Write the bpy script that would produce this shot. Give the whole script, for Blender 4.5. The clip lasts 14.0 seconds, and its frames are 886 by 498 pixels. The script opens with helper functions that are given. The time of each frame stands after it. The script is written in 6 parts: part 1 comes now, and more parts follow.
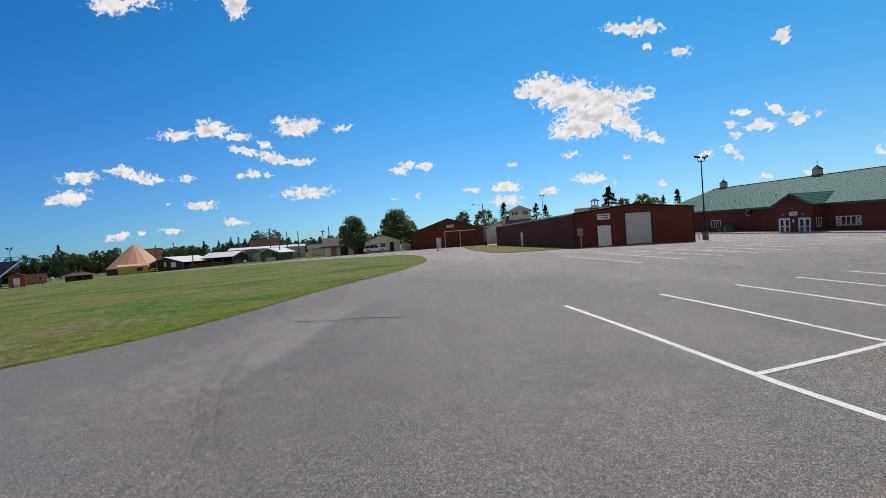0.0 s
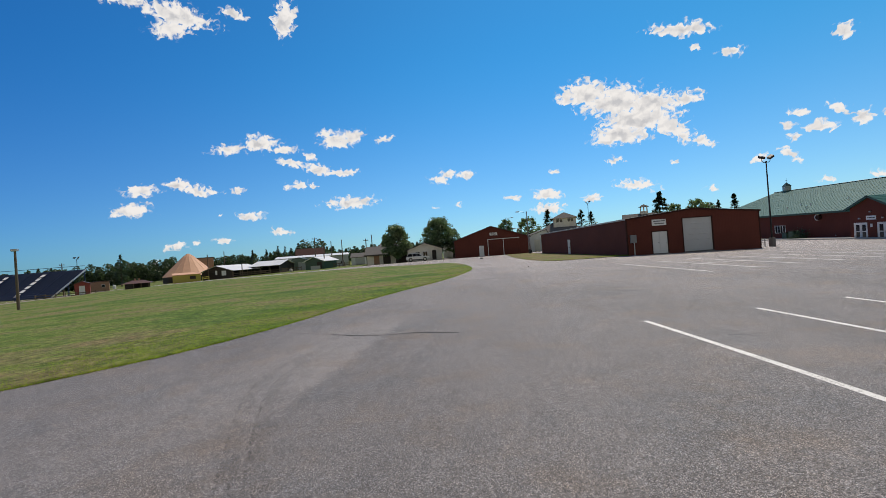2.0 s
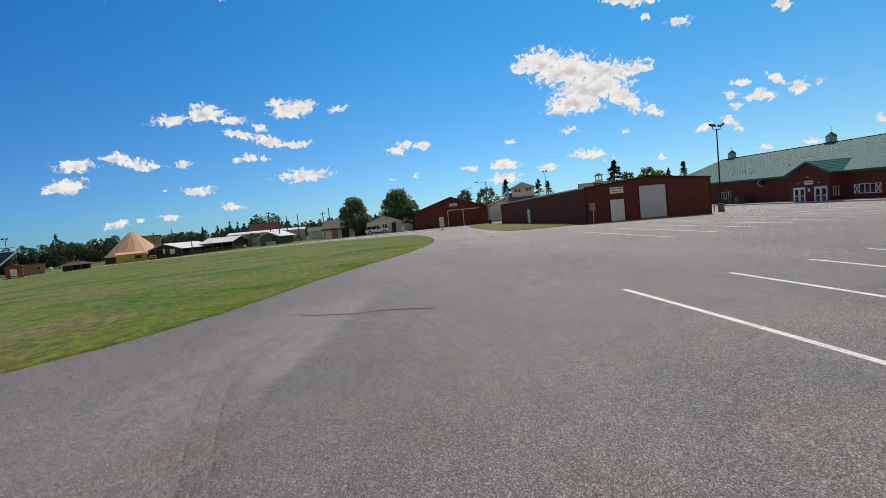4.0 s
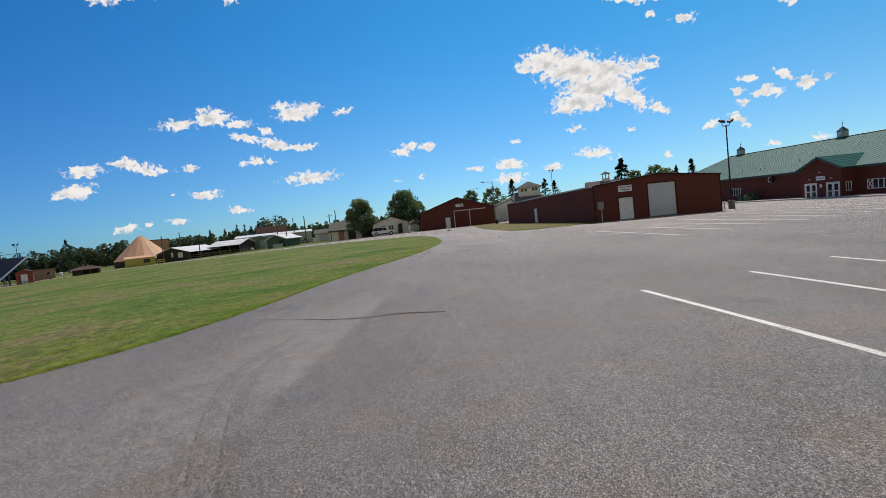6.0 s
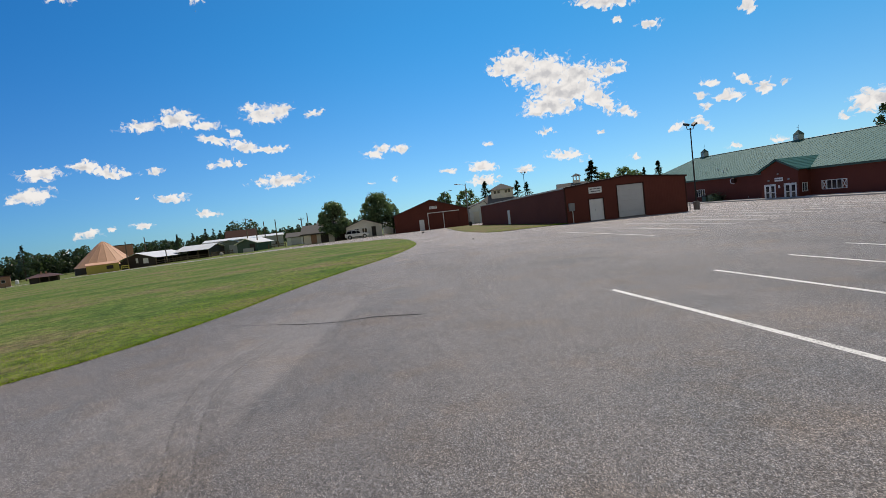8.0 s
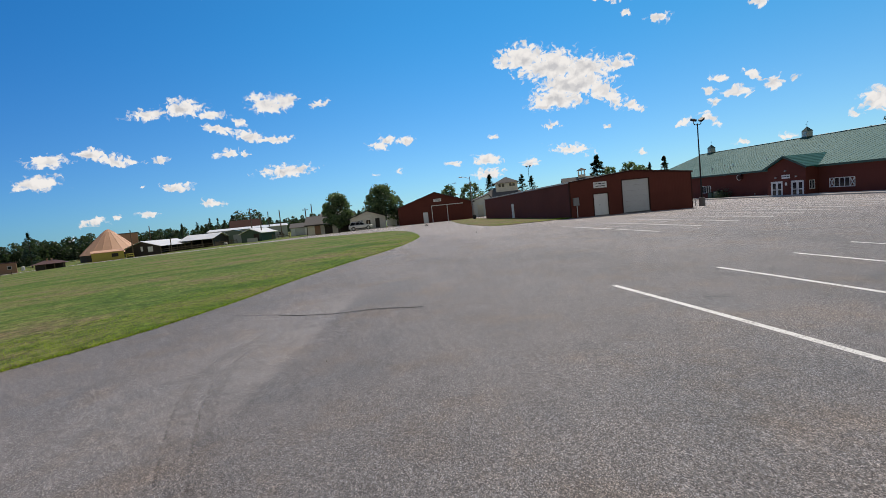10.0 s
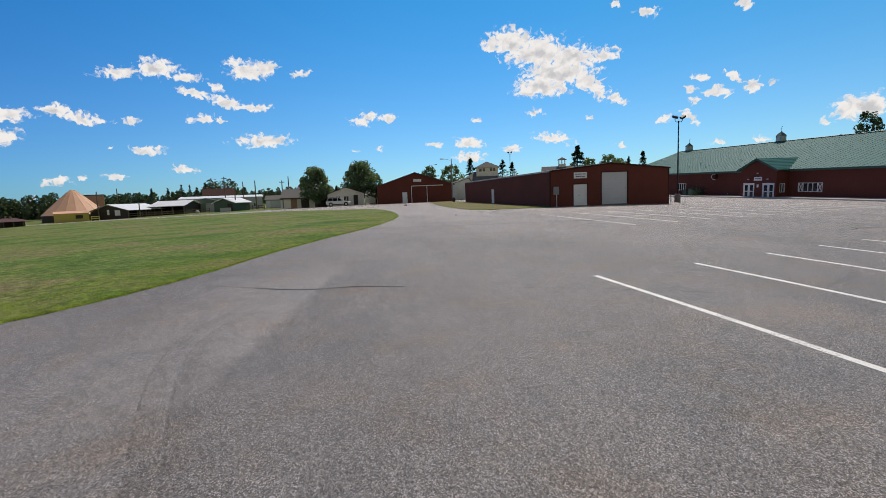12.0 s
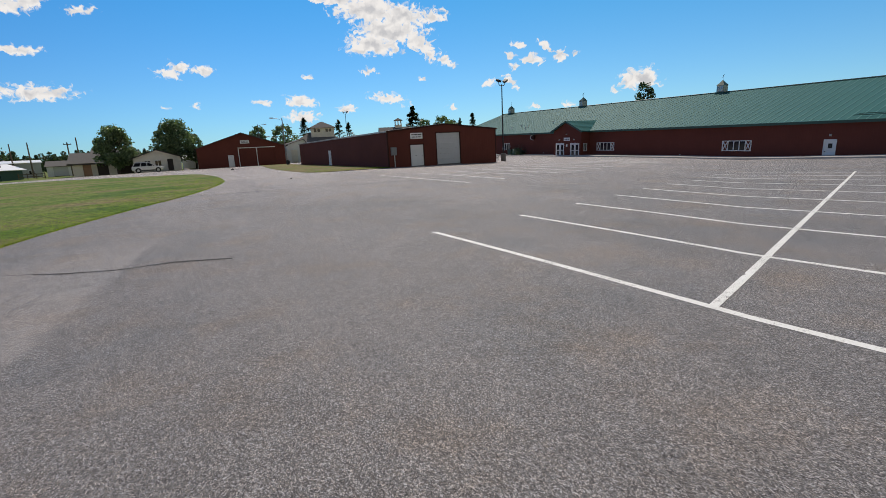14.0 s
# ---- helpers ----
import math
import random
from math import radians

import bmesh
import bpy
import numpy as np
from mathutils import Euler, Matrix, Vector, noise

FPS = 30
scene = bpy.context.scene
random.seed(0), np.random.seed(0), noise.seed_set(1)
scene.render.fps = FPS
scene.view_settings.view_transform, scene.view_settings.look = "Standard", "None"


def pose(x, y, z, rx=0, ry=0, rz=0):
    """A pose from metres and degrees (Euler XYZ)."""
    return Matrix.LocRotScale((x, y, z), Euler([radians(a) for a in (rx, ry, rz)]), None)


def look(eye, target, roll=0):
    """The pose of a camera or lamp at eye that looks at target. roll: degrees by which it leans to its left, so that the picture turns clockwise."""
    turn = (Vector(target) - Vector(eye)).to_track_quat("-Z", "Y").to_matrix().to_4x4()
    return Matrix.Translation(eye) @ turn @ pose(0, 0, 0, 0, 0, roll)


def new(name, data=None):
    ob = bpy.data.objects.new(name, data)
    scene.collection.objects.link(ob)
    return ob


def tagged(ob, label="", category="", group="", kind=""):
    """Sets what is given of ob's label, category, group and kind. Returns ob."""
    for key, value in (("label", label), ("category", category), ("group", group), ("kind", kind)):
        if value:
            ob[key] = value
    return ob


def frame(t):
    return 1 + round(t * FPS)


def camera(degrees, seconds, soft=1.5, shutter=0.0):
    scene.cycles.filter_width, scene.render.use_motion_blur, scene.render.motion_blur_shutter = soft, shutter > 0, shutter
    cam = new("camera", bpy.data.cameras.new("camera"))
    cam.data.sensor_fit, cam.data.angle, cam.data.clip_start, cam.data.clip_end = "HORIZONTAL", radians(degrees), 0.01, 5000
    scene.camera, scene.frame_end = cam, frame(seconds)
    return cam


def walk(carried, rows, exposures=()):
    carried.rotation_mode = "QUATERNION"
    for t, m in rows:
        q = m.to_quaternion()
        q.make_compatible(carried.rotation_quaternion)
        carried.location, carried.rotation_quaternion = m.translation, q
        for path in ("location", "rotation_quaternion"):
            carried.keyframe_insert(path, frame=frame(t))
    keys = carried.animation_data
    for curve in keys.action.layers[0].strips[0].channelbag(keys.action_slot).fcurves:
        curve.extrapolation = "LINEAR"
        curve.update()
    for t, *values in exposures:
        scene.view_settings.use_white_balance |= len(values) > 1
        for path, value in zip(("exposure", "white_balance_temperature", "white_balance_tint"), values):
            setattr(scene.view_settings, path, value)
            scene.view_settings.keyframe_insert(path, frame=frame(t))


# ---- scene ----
cam = camera(86.0, 14.0, soft=0.6)
PATH = [
    (0.0, pose(-0.064, 0.018, 1.707, 89.091, 3.978, -6.284)),
    (0.5, pose(-0.168, 0.377, 1.697, 90.578, 1.522, -5.303)),
    (1.0, pose(-0.211, 0.641, 1.698, 90.057, 1.971, -2.924)),
    (1.5, pose(-0.192, 0.870, 1.705, 90.513, 4.729, -1.757)),
    (2.0, pose(-0.333, 1.202, 1.687, 90.456, 4.185, -1.343)),
    (2.5, pose(-0.486, 1.388, 1.693, 88.017, 4.693, -5.735)),
    (3.0, pose(-0.530, 1.536, 1.692, 86.749, 5.529, -6.571)),
    (5.5, pose(-0.651, 2.091, 1.714, 86.620, 5.206, -6.016)),
    (6.0, pose(-0.643, 2.110, 1.707, 86.778, 6.105, -5.634)),
    (6.5, pose(-0.645, 2.088, 1.711, 86.708, 6.853, -6.054)),
    (7.0, pose(-0.653, 2.079, 1.723, 86.461, 6.769, -7.547)),
    (7.5, pose(-0.660, 2.070, 1.718, 86.767, 6.714, -8.782)),
    (10.0, pose(-0.614, 2.086, 1.720, 85.872, 5.760, -8.317)),
    (10.5, pose(-0.717, 2.118, 1.719, 85.666, 4.876, -8.907)),
    (11.0, pose(-0.754, 2.202, 1.712, 84.949, 3.492, -9.771)),
    (11.5, pose(-0.767, 2.205, 1.712, 84.188, 2.801, -10.472)),
    (12.0, pose(-0.758, 2.196, 1.714, 83.499, 2.295, -10.893)),
    (12.5, pose(-0.757, 2.215, 1.712, 83.224, 2.048, -11.285)),
    (13.0, pose(-0.763, 2.233, 1.708, 82.332, 2.689, -12.675)),
    (13.5, pose(-0.766, 2.255, 1.693, 80.85, 3.1, -15.1)),
    (13.7, pose(-0.759, 2.261, 1.688, 80.45, 3.05, -16.45)),
    (13.9, pose(-0.710, 2.286, 1.666, 79.15, 3.1, -21.15)),
    (14.0, pose(-0.640, 2.380, 1.650, 78.12, 2.9, -29.95)),
]
# the clip's camera: slightly warm white balance
walk(cam, PATH, [(0.0, -0.37, 7050, 12), (1.5, -0.37, 7250, 12), (14.0, -0.37, 7200, 12)])

# ---------------------------------------------------------------- light
SUN_AZ, SUN_EL = 30.0, 53.0   # degrees, azimuth from +y towards +x

# cloud banks: azimuth, elevation, half width, half height, lean (degrees)
GREAT_CLOUD = [(19.4, 16.5, 3.1, 1.5, -4), (22.3, 15.0, 3.9, 2.0, -5), (26.1, 14.2, 3.1, 1.6, -6), (29.3, 14.1, 1.8, 0.8, 13), (22.7, 11.5, 3.2, 1.4, -5), (24.7, 12.9, 4.1, 1.8, -5), (27.9, 11.4, 2.8, 1.1, -34), (30.7, 9.7, 1.6, 0.5, -28), (21.2, 11.0, 1.7, 0.7, -4), (17.2, 16.4, 1.4, 0.8, -4)]
WEST_HIGH = [(-22.2, 12.8, 1.9, 0.6, 5), (-18.9, 13.4, 2.5, 1.0, 5), (-16.2, 12.9, 1.6, 0.4, -4), (-10.3, 13.7, 2.1, 1.1, 3), (-8.4, 14.2, 1.5, 0.9, 2), (-11.7, 14.6, 0.8, 0.6, 3), (-4.9, 13.7, 1.2, 0.4, 1), (-15.6, 11.3, 1.8, 0.5, -17), (-12.7, 10.5, 2.0, 0.6, -16), (-10.2, 10.1, 2.2, 0.5, 1), (-13.5, 12.0, 0.6, 0.5, 3), (-15.0, 8.9, 1.2, 0.5, 2), (-13.3, 8.7, 0.6, 0.3, 1), (-9.1, 6.7, 3.4, 0.8, 0)]
WEST_LOW = [(-20.4, 5.6, 1.7, 0.5, 1), (-17.3, 3.7, 1.5, 0.4, -1), (-27.9, 2.5, 1.0, 0.5, -1), (-23.3, 3.1, 1.0, 0.4, -1), (-30.7, 8.3, 1.7, 0.8, 4), (-31.5, 6.4, 1.7, 0.8, 2), (-27.3, 8.9, 1.3, 0.7, -18), (-25.2, 8.4, 1.8, 0.6, -5), (-21.5, 8.5, 0.9, 0.4, 3), (-29.7, 1.2, 0.4, 0.2, -2), (-23.6, 5.8, 0.3, 0.2, 1), (-26.1, 2.8, 0.4, 0.3, -1)]
NORTH = [(1.6, 8.7, 1.3, 0.7, -1), (2.7, 9.3, 1.3, 0.5, -16), (5.0, 9.1, 1.2, 0.5, -1), (14.2, 5.8, 1.9, 0.7, -3), (14.3, 4.2, 1.9, 0.7, -3), (19.0, 5.0, 1.1, 0.6, -3), (10.1, 5.8, 0.9, 0.3, -2), (3.7, 5.6, 0.5, 0.3, -2), (0.8, 5.5, 0.5, 0.2, -1), (15.2, 8.5, 0.5, 0.3, -3), (24.0, 5.9, 2.4, 0.6, -12), (28.1, 7.8, 0.7, 0.3, -5), (22.0, 8.9, 1.2, 0.4, -4), (31.2, 4.6, 0.7, 0.3, -4)]
EAST = [(38.9, 10.8, 0.8, 0.5, -28), (41.9, 10.6, 1.1, 0.5, -39), (43.2, 9.4, 0.7, 1.0, -28), (40.6, 9.1, 1.2, 0.5, -8), (38.1, 9.7, 0.9, 0.4, -7), (38.5, 8.5, 0.6, 0.4, -7), (45.0, 9.3, 0.4, 0.3, -9), (35.6, 7.1, 0.9, 0.6, -6), (38.0, 7.0, 1.2, 0.5, -41), (40.7, 4.3, 0.9, 0.4, -5), (44.5, 4.2, 0.9, 0.3, -5), (51.0, 6.0, 1.4, 1.2, -8), (52.3, 6.1, 1.5, 1.2, -8), (49.3, 5.1, 0.6, 0.4, -7)]
OVERHEAD = [(-26.5, 25.5, 4.0, 1.1, -6), (-26.9, 24.2, 2.2, 1.0, 9), (-31.0, 26.2, 2.5, 0.7, 0), (-20.6, 26.4, 1.8, 0.5, -2), (-15.4, 26.0, 1.3, 2.1, -15), (29.4, 20.9, 3.0, 0.8, -12), (31.1, 20.7, 1.4, 0.7, -12), (27.7, 21.6, 1.1, 0.5, -11), (33.9, 17.7, 1.2, 0.5, -13), (42.5, 16.9, 0.9, 0.7, -16), (31.0, 18.8, 0.6, 0.3, -12)]


class Nodes:
    """Small wrapper to write node trees tersely."""

    def __init__(self, tree):
        self.t = tree
        tree.nodes.clear()

    def add(self, kind, *ins):
        n = self.t.nodes.new(kind)
        for key, v in enumerate(ins):
            self.put(n, key, v)
        return n

    def put(self, n, key, v):
        if v is None:
            return
        if isinstance(v, bpy.types.NodeSocket):
            self.t.links.new(v, n.inputs[key])
        elif isinstance(v, bpy.types.Node):
            self.t.links.new(v.outputs[0], n.inputs[key])
        else:
            n.inputs[key].default_value = v

    def math(self, op, a, b=None, c=None, clamp=False):
        n = self.add("ShaderNodeMath", a, b, c)
        n.operation, n.use_clamp = op, clamp
        return n.outputs[0]

    def vec(self, op, a, b=None):
        n = self.add("ShaderNodeVectorMath", a, b)
        n.operation = op
        return n

    def smooth(self, value, a, b, c=0.0, d=1.0):
        n = self.add("ShaderNodeMapRange", value, a, b, c, d)
        n.interpolation_type = "SMOOTHSTEP"
        return n.outputs[0]

    def ramp(self, fac, stops):
        n = self.add("ShaderNodeValToRGB", fac)
        e = n.color_ramp.elements
        while len(e) < len(stops):
            e.new(0.5)
        for el, (p, c) in zip(e, stops):
            el.position, el.color = p, (*c, 1) if len(c) == 3 else c
        return n.outputs[0]

    def noise(self, vector, scale, detail=4.0, rough=0.55, out=0):
        n = self.add("ShaderNodeTexNoise")
        n.inputs["Scale"].default_value, n.inputs["Detail"].default_value, n.inputs["Roughness"].default_value = scale, detail, rough
        self.put(n, "Vector", vector)
        return n.outputs[out]

    def mix(self, fac, a, b, blend="MIX"):
        n = self.add("ShaderNodeMix")
        n.data_type, n.blend_type = "RGBA", blend
        for key, v in ((0, fac), (6, a), (7, b)):
            if isinstance(v, tuple) and len(v) == 3:
                v = (*v, 1)
            self.put(n, key, v)
        return n.outputs[2]


def build_world():
    world = bpy.data.worlds.new("sky")
    scene.world = world
    world.use_nodes = True
    n = Nodes(world.node_tree)
    sky = n.add("ShaderNodeTexSky")
    sky.sky_type, sky.sun_disc = "NISHITA", False
    sky.sun_elevation, sky.sun_rotation = radians(SUN_EL), radians(SUN_AZ)
    sky.altitude, sky.air_density, sky.dust_density, sky.ozone_density = 350.0, 1.0, 0.25, 3.0
    way = n.add("ShaderNodeTexCoord").outputs["Generated"]
    split = n.add("ShaderNodeSeparateXYZ", way)
    az = n.math("MULTIPLY", n.math("ARCTAN2", split.outputs[0], split.outputs[1]), 57.2958)
    el = n.math("MULTIPLY", n.math("ARCSINE", split.outputs[2]), 57.2958)
    flat = n.add("ShaderNodeCombineXYZ", az, el, 0.0).outputs[0]
    warp = n.vec("MULTIPLY", n.vec("SUBTRACT", n.noise(flat, 0.5, 2.0, 0.5, 1), (0.5, 0.5, 0.5)), (1.7, 0.9, 0.0))
    curl = n.vec("MULTIPLY", n.vec("SUBTRACT", n.noise(flat, 1.7, 3.0, 0.5, 1), (0.5, 0.5, 0.5)), (1.1, 0.8, 0.0))
    bent = n.vec("ADD", n.vec("ADD", flat, warp), curl)
    fine = n.noise(bent, 1.9, 4.5, 0.5)
    lit = n.math("SUBTRACT", n.noise(bent, 0.8, 2.5, 0.5), n.noise(n.vec("ADD", bent, (0.25, 0.6, 0.0)), 0.8, 2.5, 0.5))
    total = None
    for bank in (GREAT_CLOUD, WEST_HIGH, WEST_LOW, NORTH, EAST, OVERHEAD):
        for a, e, ra, re, lean in bank:
            away = n.vec("SUBTRACT", bent, (a, e, 0.0))
            if lean:
                turn = n.add("ShaderNodeVectorRotate", away, (0.0, 0.0, 0.0), (0.0, 0.0, 1.0), radians(-lean))
                turn.rotation_type = "Z_AXIS"
                turn.inputs["Angle"].default_value = radians(-lean)
                away = turn
            d = n.vec("MULTIPLY", away, (1 / (1.16 * ra), 1 / (1.22 * re + 0.05), 0.0))
            d = n.vec("MAXIMUM", d, n.vec("MULTIPLY", d, (-1.0, -1.5, 0.0)))
            size = min(1.0, 0.62 + 0.25 * re)
            one = n.math("MULTIPLY", n.math("SUBTRACT", 1.0, n.vec("LENGTH", d).outputs["Value"]), size)
            total = one if total is None else n.math("SMOOTH_MAX", total, one, 0.1)
    dense = n.math("ADD", total, n.math("MULTIPLY", n.math("SUBTRACT", fine, 0.53), 1.7))
    # thin fringes fade out, thick cores are solid
    mask = n.math("MULTIPLY", n.smooth(dense, 0.02, 0.4), n.smooth(total, -0.45, 0.0))
    thick = n.add("ShaderNodeMapRange", n.math("ADD", total, n.math("MULTIPLY", n.math("SUBTRACT", n.noise(bent, 0.7, 2.0), 0.5), 0.6)), 0.36, 0.95, 0.0, 1.0).outputs[0]
    grey = n.math("ADD", n.math("MULTIPLY", thick, 0.72), n.math("MULTIPLY", lit, -2.4), clamp=True)
    white = n.mix(grey, (11.2, 11.6, 12.2), (7.2, 7.7, 8.6))
    low = n.mix(n.smooth(el, 0.0, 24.0), (0.6, 1.12, 1.62), (0.19, 1.18, 1.74))
    low = n.mix(1.0, low, n.mix(n.smooth(az, -60.0, 10.0), (0.42, 0.66, 0.88), n.mix(n.smooth(az, 8.0, 48.0), (1.0, 1.0, 1.0), (1.16, 1.04, 0.95))), "MULTIPLY")
    tint = n.mix(1.0, sky.outputs[0], n.mix(n.smooth(el, 36.0, 58.0), low, (1.75, 1.38, 1.08)), "MULTIPLY")
    front = n.smooth(n.math("ABSOLUTE", az), 112.0, 76.0)
    tint = n.mix(front, n.mix(1.0, sky.outputs[0], (1.75, 1.38, 1.08), "MULTIPLY"), tint)
    bg = n.add("ShaderNodeBackground", n.mix(mask, tint, white), 0.095)
    n.add("ShaderNodeOutputWorld", bg)


build_world()
sun = new("sun", bpy.data.lights.new("sun", "SUN"))
sun.data.energy, sun.data.angle, sun.data.color = 4.2, radians(0.55), (1.0, 0.95, 0.88)
s_az, s_el = radians(SUN_AZ), radians(SUN_EL)
S_DIR = Vector((math.sin(s_az) * math.cos(s_el), math.cos(s_az) * math.cos(s_el), math.sin(s_el)))
sun.matrix_world = look(S_DIR * 300, (0, 0, 0))


# ---------------------------------------------------------------- materials
def surface(name, a, b, scale=1.0, rough=0.7, metal=0.0, bump=0.0, bump_scale=40.0, stain=None, stain_scale=0.15, wave=None, spec=0.5, island=False):
    """Two-tone procedural surface in world metres: grain between a and b, large stains, optional ribs along an axis."""
    m = bpy.data.materials.new(name)
    m.use_nodes = True
    n = Nodes(m.node_tree)
    pos = n.add("ShaderNodeNewGeometry").outputs["Position"]
    col = n.mix(n.noise(pos, scale, 6.0, 0.6), a, b)
    if stain:
        big = n.add("ShaderNodeMapRange", n.noise(pos, stain_scale, 4.0, 0.6), 0.42, 0.68, 0.0, 0.75).outputs[0]
        col = n.mix(big, col, stain)
    if island:
        isl = n.add("ShaderNodeNewGeometry").outputs["Random Per Island"]
        col = n.mix(1.0, col, n.ramp(isl, [(0.0, (0.55, 0.55, 0.55)), (1.0, (1.45, 1.4, 1.3))]), "MULTIPLY")
    p = n.add("ShaderNodeBsdfPrincipled")
    n.put(p, "Base Color", col)
    p.inputs["Roughness"].default_value, p.inputs["Metallic"].default_value = rough, metal
    p.inputs["Specular IOR Level"].default_value = spec
    height = None
    if bump:
        height = n.noise(pos, bump_scale, 3.0, 0.6)
    if wave:
        axis, per = wave
        w = n.math("PINGPONG", n.math("MULTIPLY", n.add("ShaderNodeSeparateXYZ", pos).outputs["XYZ".index(axis)], 1.0), per / 2)
        rib = n.smooth(w, per * 0.36, per * 0.5)
        height = rib if height is None else n.math("ADD", n.math("MULTIPLY", height, 0.2), rib)
        bump = bump or 0.5
    if height is not None:
        bn = n.add("ShaderNodeBump")
        bn.inputs["Strength"].default_value, bn.inputs["Distance"].default_value = min(1.0, bump), 0.02
        n.put(bn, "Height", height)
        n.put(p, "Normal", bn)
    n.add("ShaderNodeOutputMaterial", p)
    return m


def asphalt_material():
    m = bpy.data.materials.new("asphalt")
    m.use_nodes = True
    n = Nodes(m.node_tree)
    pos = n.add("ShaderNodeNewGeometry").outputs["Position"]
    axes_y = n.add("ShaderNodeSeparateXYZ", pos).outputs[1]
    # chips lie along the way the roller went
    rolled = n.vec("MULTIPLY", pos, (1.0, 0.6, 1.0))
    chips, hue = [], None
    for size in (120.0, 225.0, 420.0):
        grit = n.add("ShaderNodeTexVoronoi", rolled)
        grit.inputs["Scale"].default_value = size
        tone = n.add("ShaderNodeSeparateXYZ", grit.outputs["Color"])
        chips.append(tone.outputs[0])
        hue = hue or tone.outputs[1]
    clump = n.noise(rolled, 26.0, 4.0, 0.7)
    speck = n.math("ADD", n.math("ADD", n.math("MULTIPLY", chips[0], 0.24), n.math("MULTIPLY", chips[1], 0.42)), n.math("ADD", n.math("MULTIPLY", chips[2], 0.2), n.math("MULTIPLY", clump, 0.17)))
    col = n.ramp(speck, [(0.2, (0.02, 0.0186, 0.0185)), (0.4, (0.081, 0.0758, 0.0753)), (0.6, (0.174, 0.163, 0.162)), (0.82, (0.54, 0.513, 0.508))])
    col = n.mix(1.0, col, n.ramp(hue, [(0.0, (0.95, 0.99, 1.04)), (0.5, (1.0, 1.0, 1.0)), (1.0, (1.06, 1.0, 0.93))]), "MULTIPLY")
    # rusty dust and bare blue-grey stone, in patches a pace or two across
    brown = n.add("ShaderNodeMapRange", n.noise(pos, 0.62, 6.0, 0.68), 0.5, 0.7, 0.0, 1.0).outputs[0]
    col = n.mix(brown, col, n.mix(1.0, col, (1.1, 0.97, 0.83), "MULTIPLY"))
    bare = n.add("ShaderNodeMapRange", n.noise(n.vec("ADD", pos, (31.0, 7.0, 0.0)), 0.5, 6.0, 0.68), 0.5, 0.68, 0.0, 1.0).outputs[0]
    col = n.mix(bare, col, n.mix(1.0, col, (0.84, 0.89, 0.935), "MULTIPLY"))
    shade = n.noise(n.vec("MULTIPLY", pos, (0.22, 0.1, 0.2)), 1.0, 6.0, 0.65)
    col = n.mix(1.0, col, n.ramp(shade, [(0.3, (0.82, 0.82, 0.83)), (0.7, (1.2, 1.18, 1.17))]), "MULTIPLY")
    blotch = n.noise(pos, 2.6, 5.0, 0.7)
    col = n.mix(1.0, col, n.ramp(blotch, [(0.3, (0.88, 0.88, 0.88)), (0.7, (1.11, 1.11, 1.1))]), "MULTIPLY")
    # brighter with distance: the lot's glare at a grazing view, put into colour
    far_glare = n.smooth(axes_y, 7.0, 52.0)
    col = n.mix(1.0, col, n.mix(far_glare, (1.0, 1.0, 1.0), (1.8, 1.75, 1.73)), "MULTIPLY")
    # dust swept off the wheel tracks into a long pale drift
    axes = n.add("ShaderNodeSeparateXYZ", pos)
    px, py = axes.outputs[0], axes.outputs[1]
    drift = n.math("SUBTRACT", px, n.math("ADD", n.math("MULTIPLY", py, 0.165), n.math("ADD", -3.46, n.math("MULTIPLY", n.noise(pos, 1.6, 3.0, 0.6), 0.16))))
    dust = n.math("MULTIPLY", n.smooth(drift, 0.14, -0.08), n.smooth(drift, -3.0, -0.1))
    dust = n.math("MULTIPLY", dust, n.math("MULTIPLY", n.smooth(py, 5.2, 8.0), n.smooth(py, 16.0, 11.5)))
    dust = n.math("MULTIPLY", dust, n.add("ShaderNodeMapRange", n.noise(pos, 1.1, 5.0, 0.7), 0.3, 0.6, 0.35, 0.95).outputs[0])
    col = n.mix(dust, col, n.mix(0.3, n.mix(1.0, col, (1.42, 1.39, 1.36), "MULTIPLY"), (0.27, 0.25, 0.238)))
    p = n.add("ShaderNodeBsdfPrincipled")
    n.put(p, "Base Color", col)
    p.inputs["Roughness"].default_value = 0.76
    p.inputs["Specular IOR Level"].default_value = 0.42
    bn = n.add("ShaderNodeBump")
    bn.inputs["Strength"].default_value, bn.inputs["Distance"].default_value = 0.35, 0.004
    n.put(bn, "Height", speck)
    n.put(p, "Normal", bn)
    n.add("ShaderNodeOutputMaterial", p)
    return m


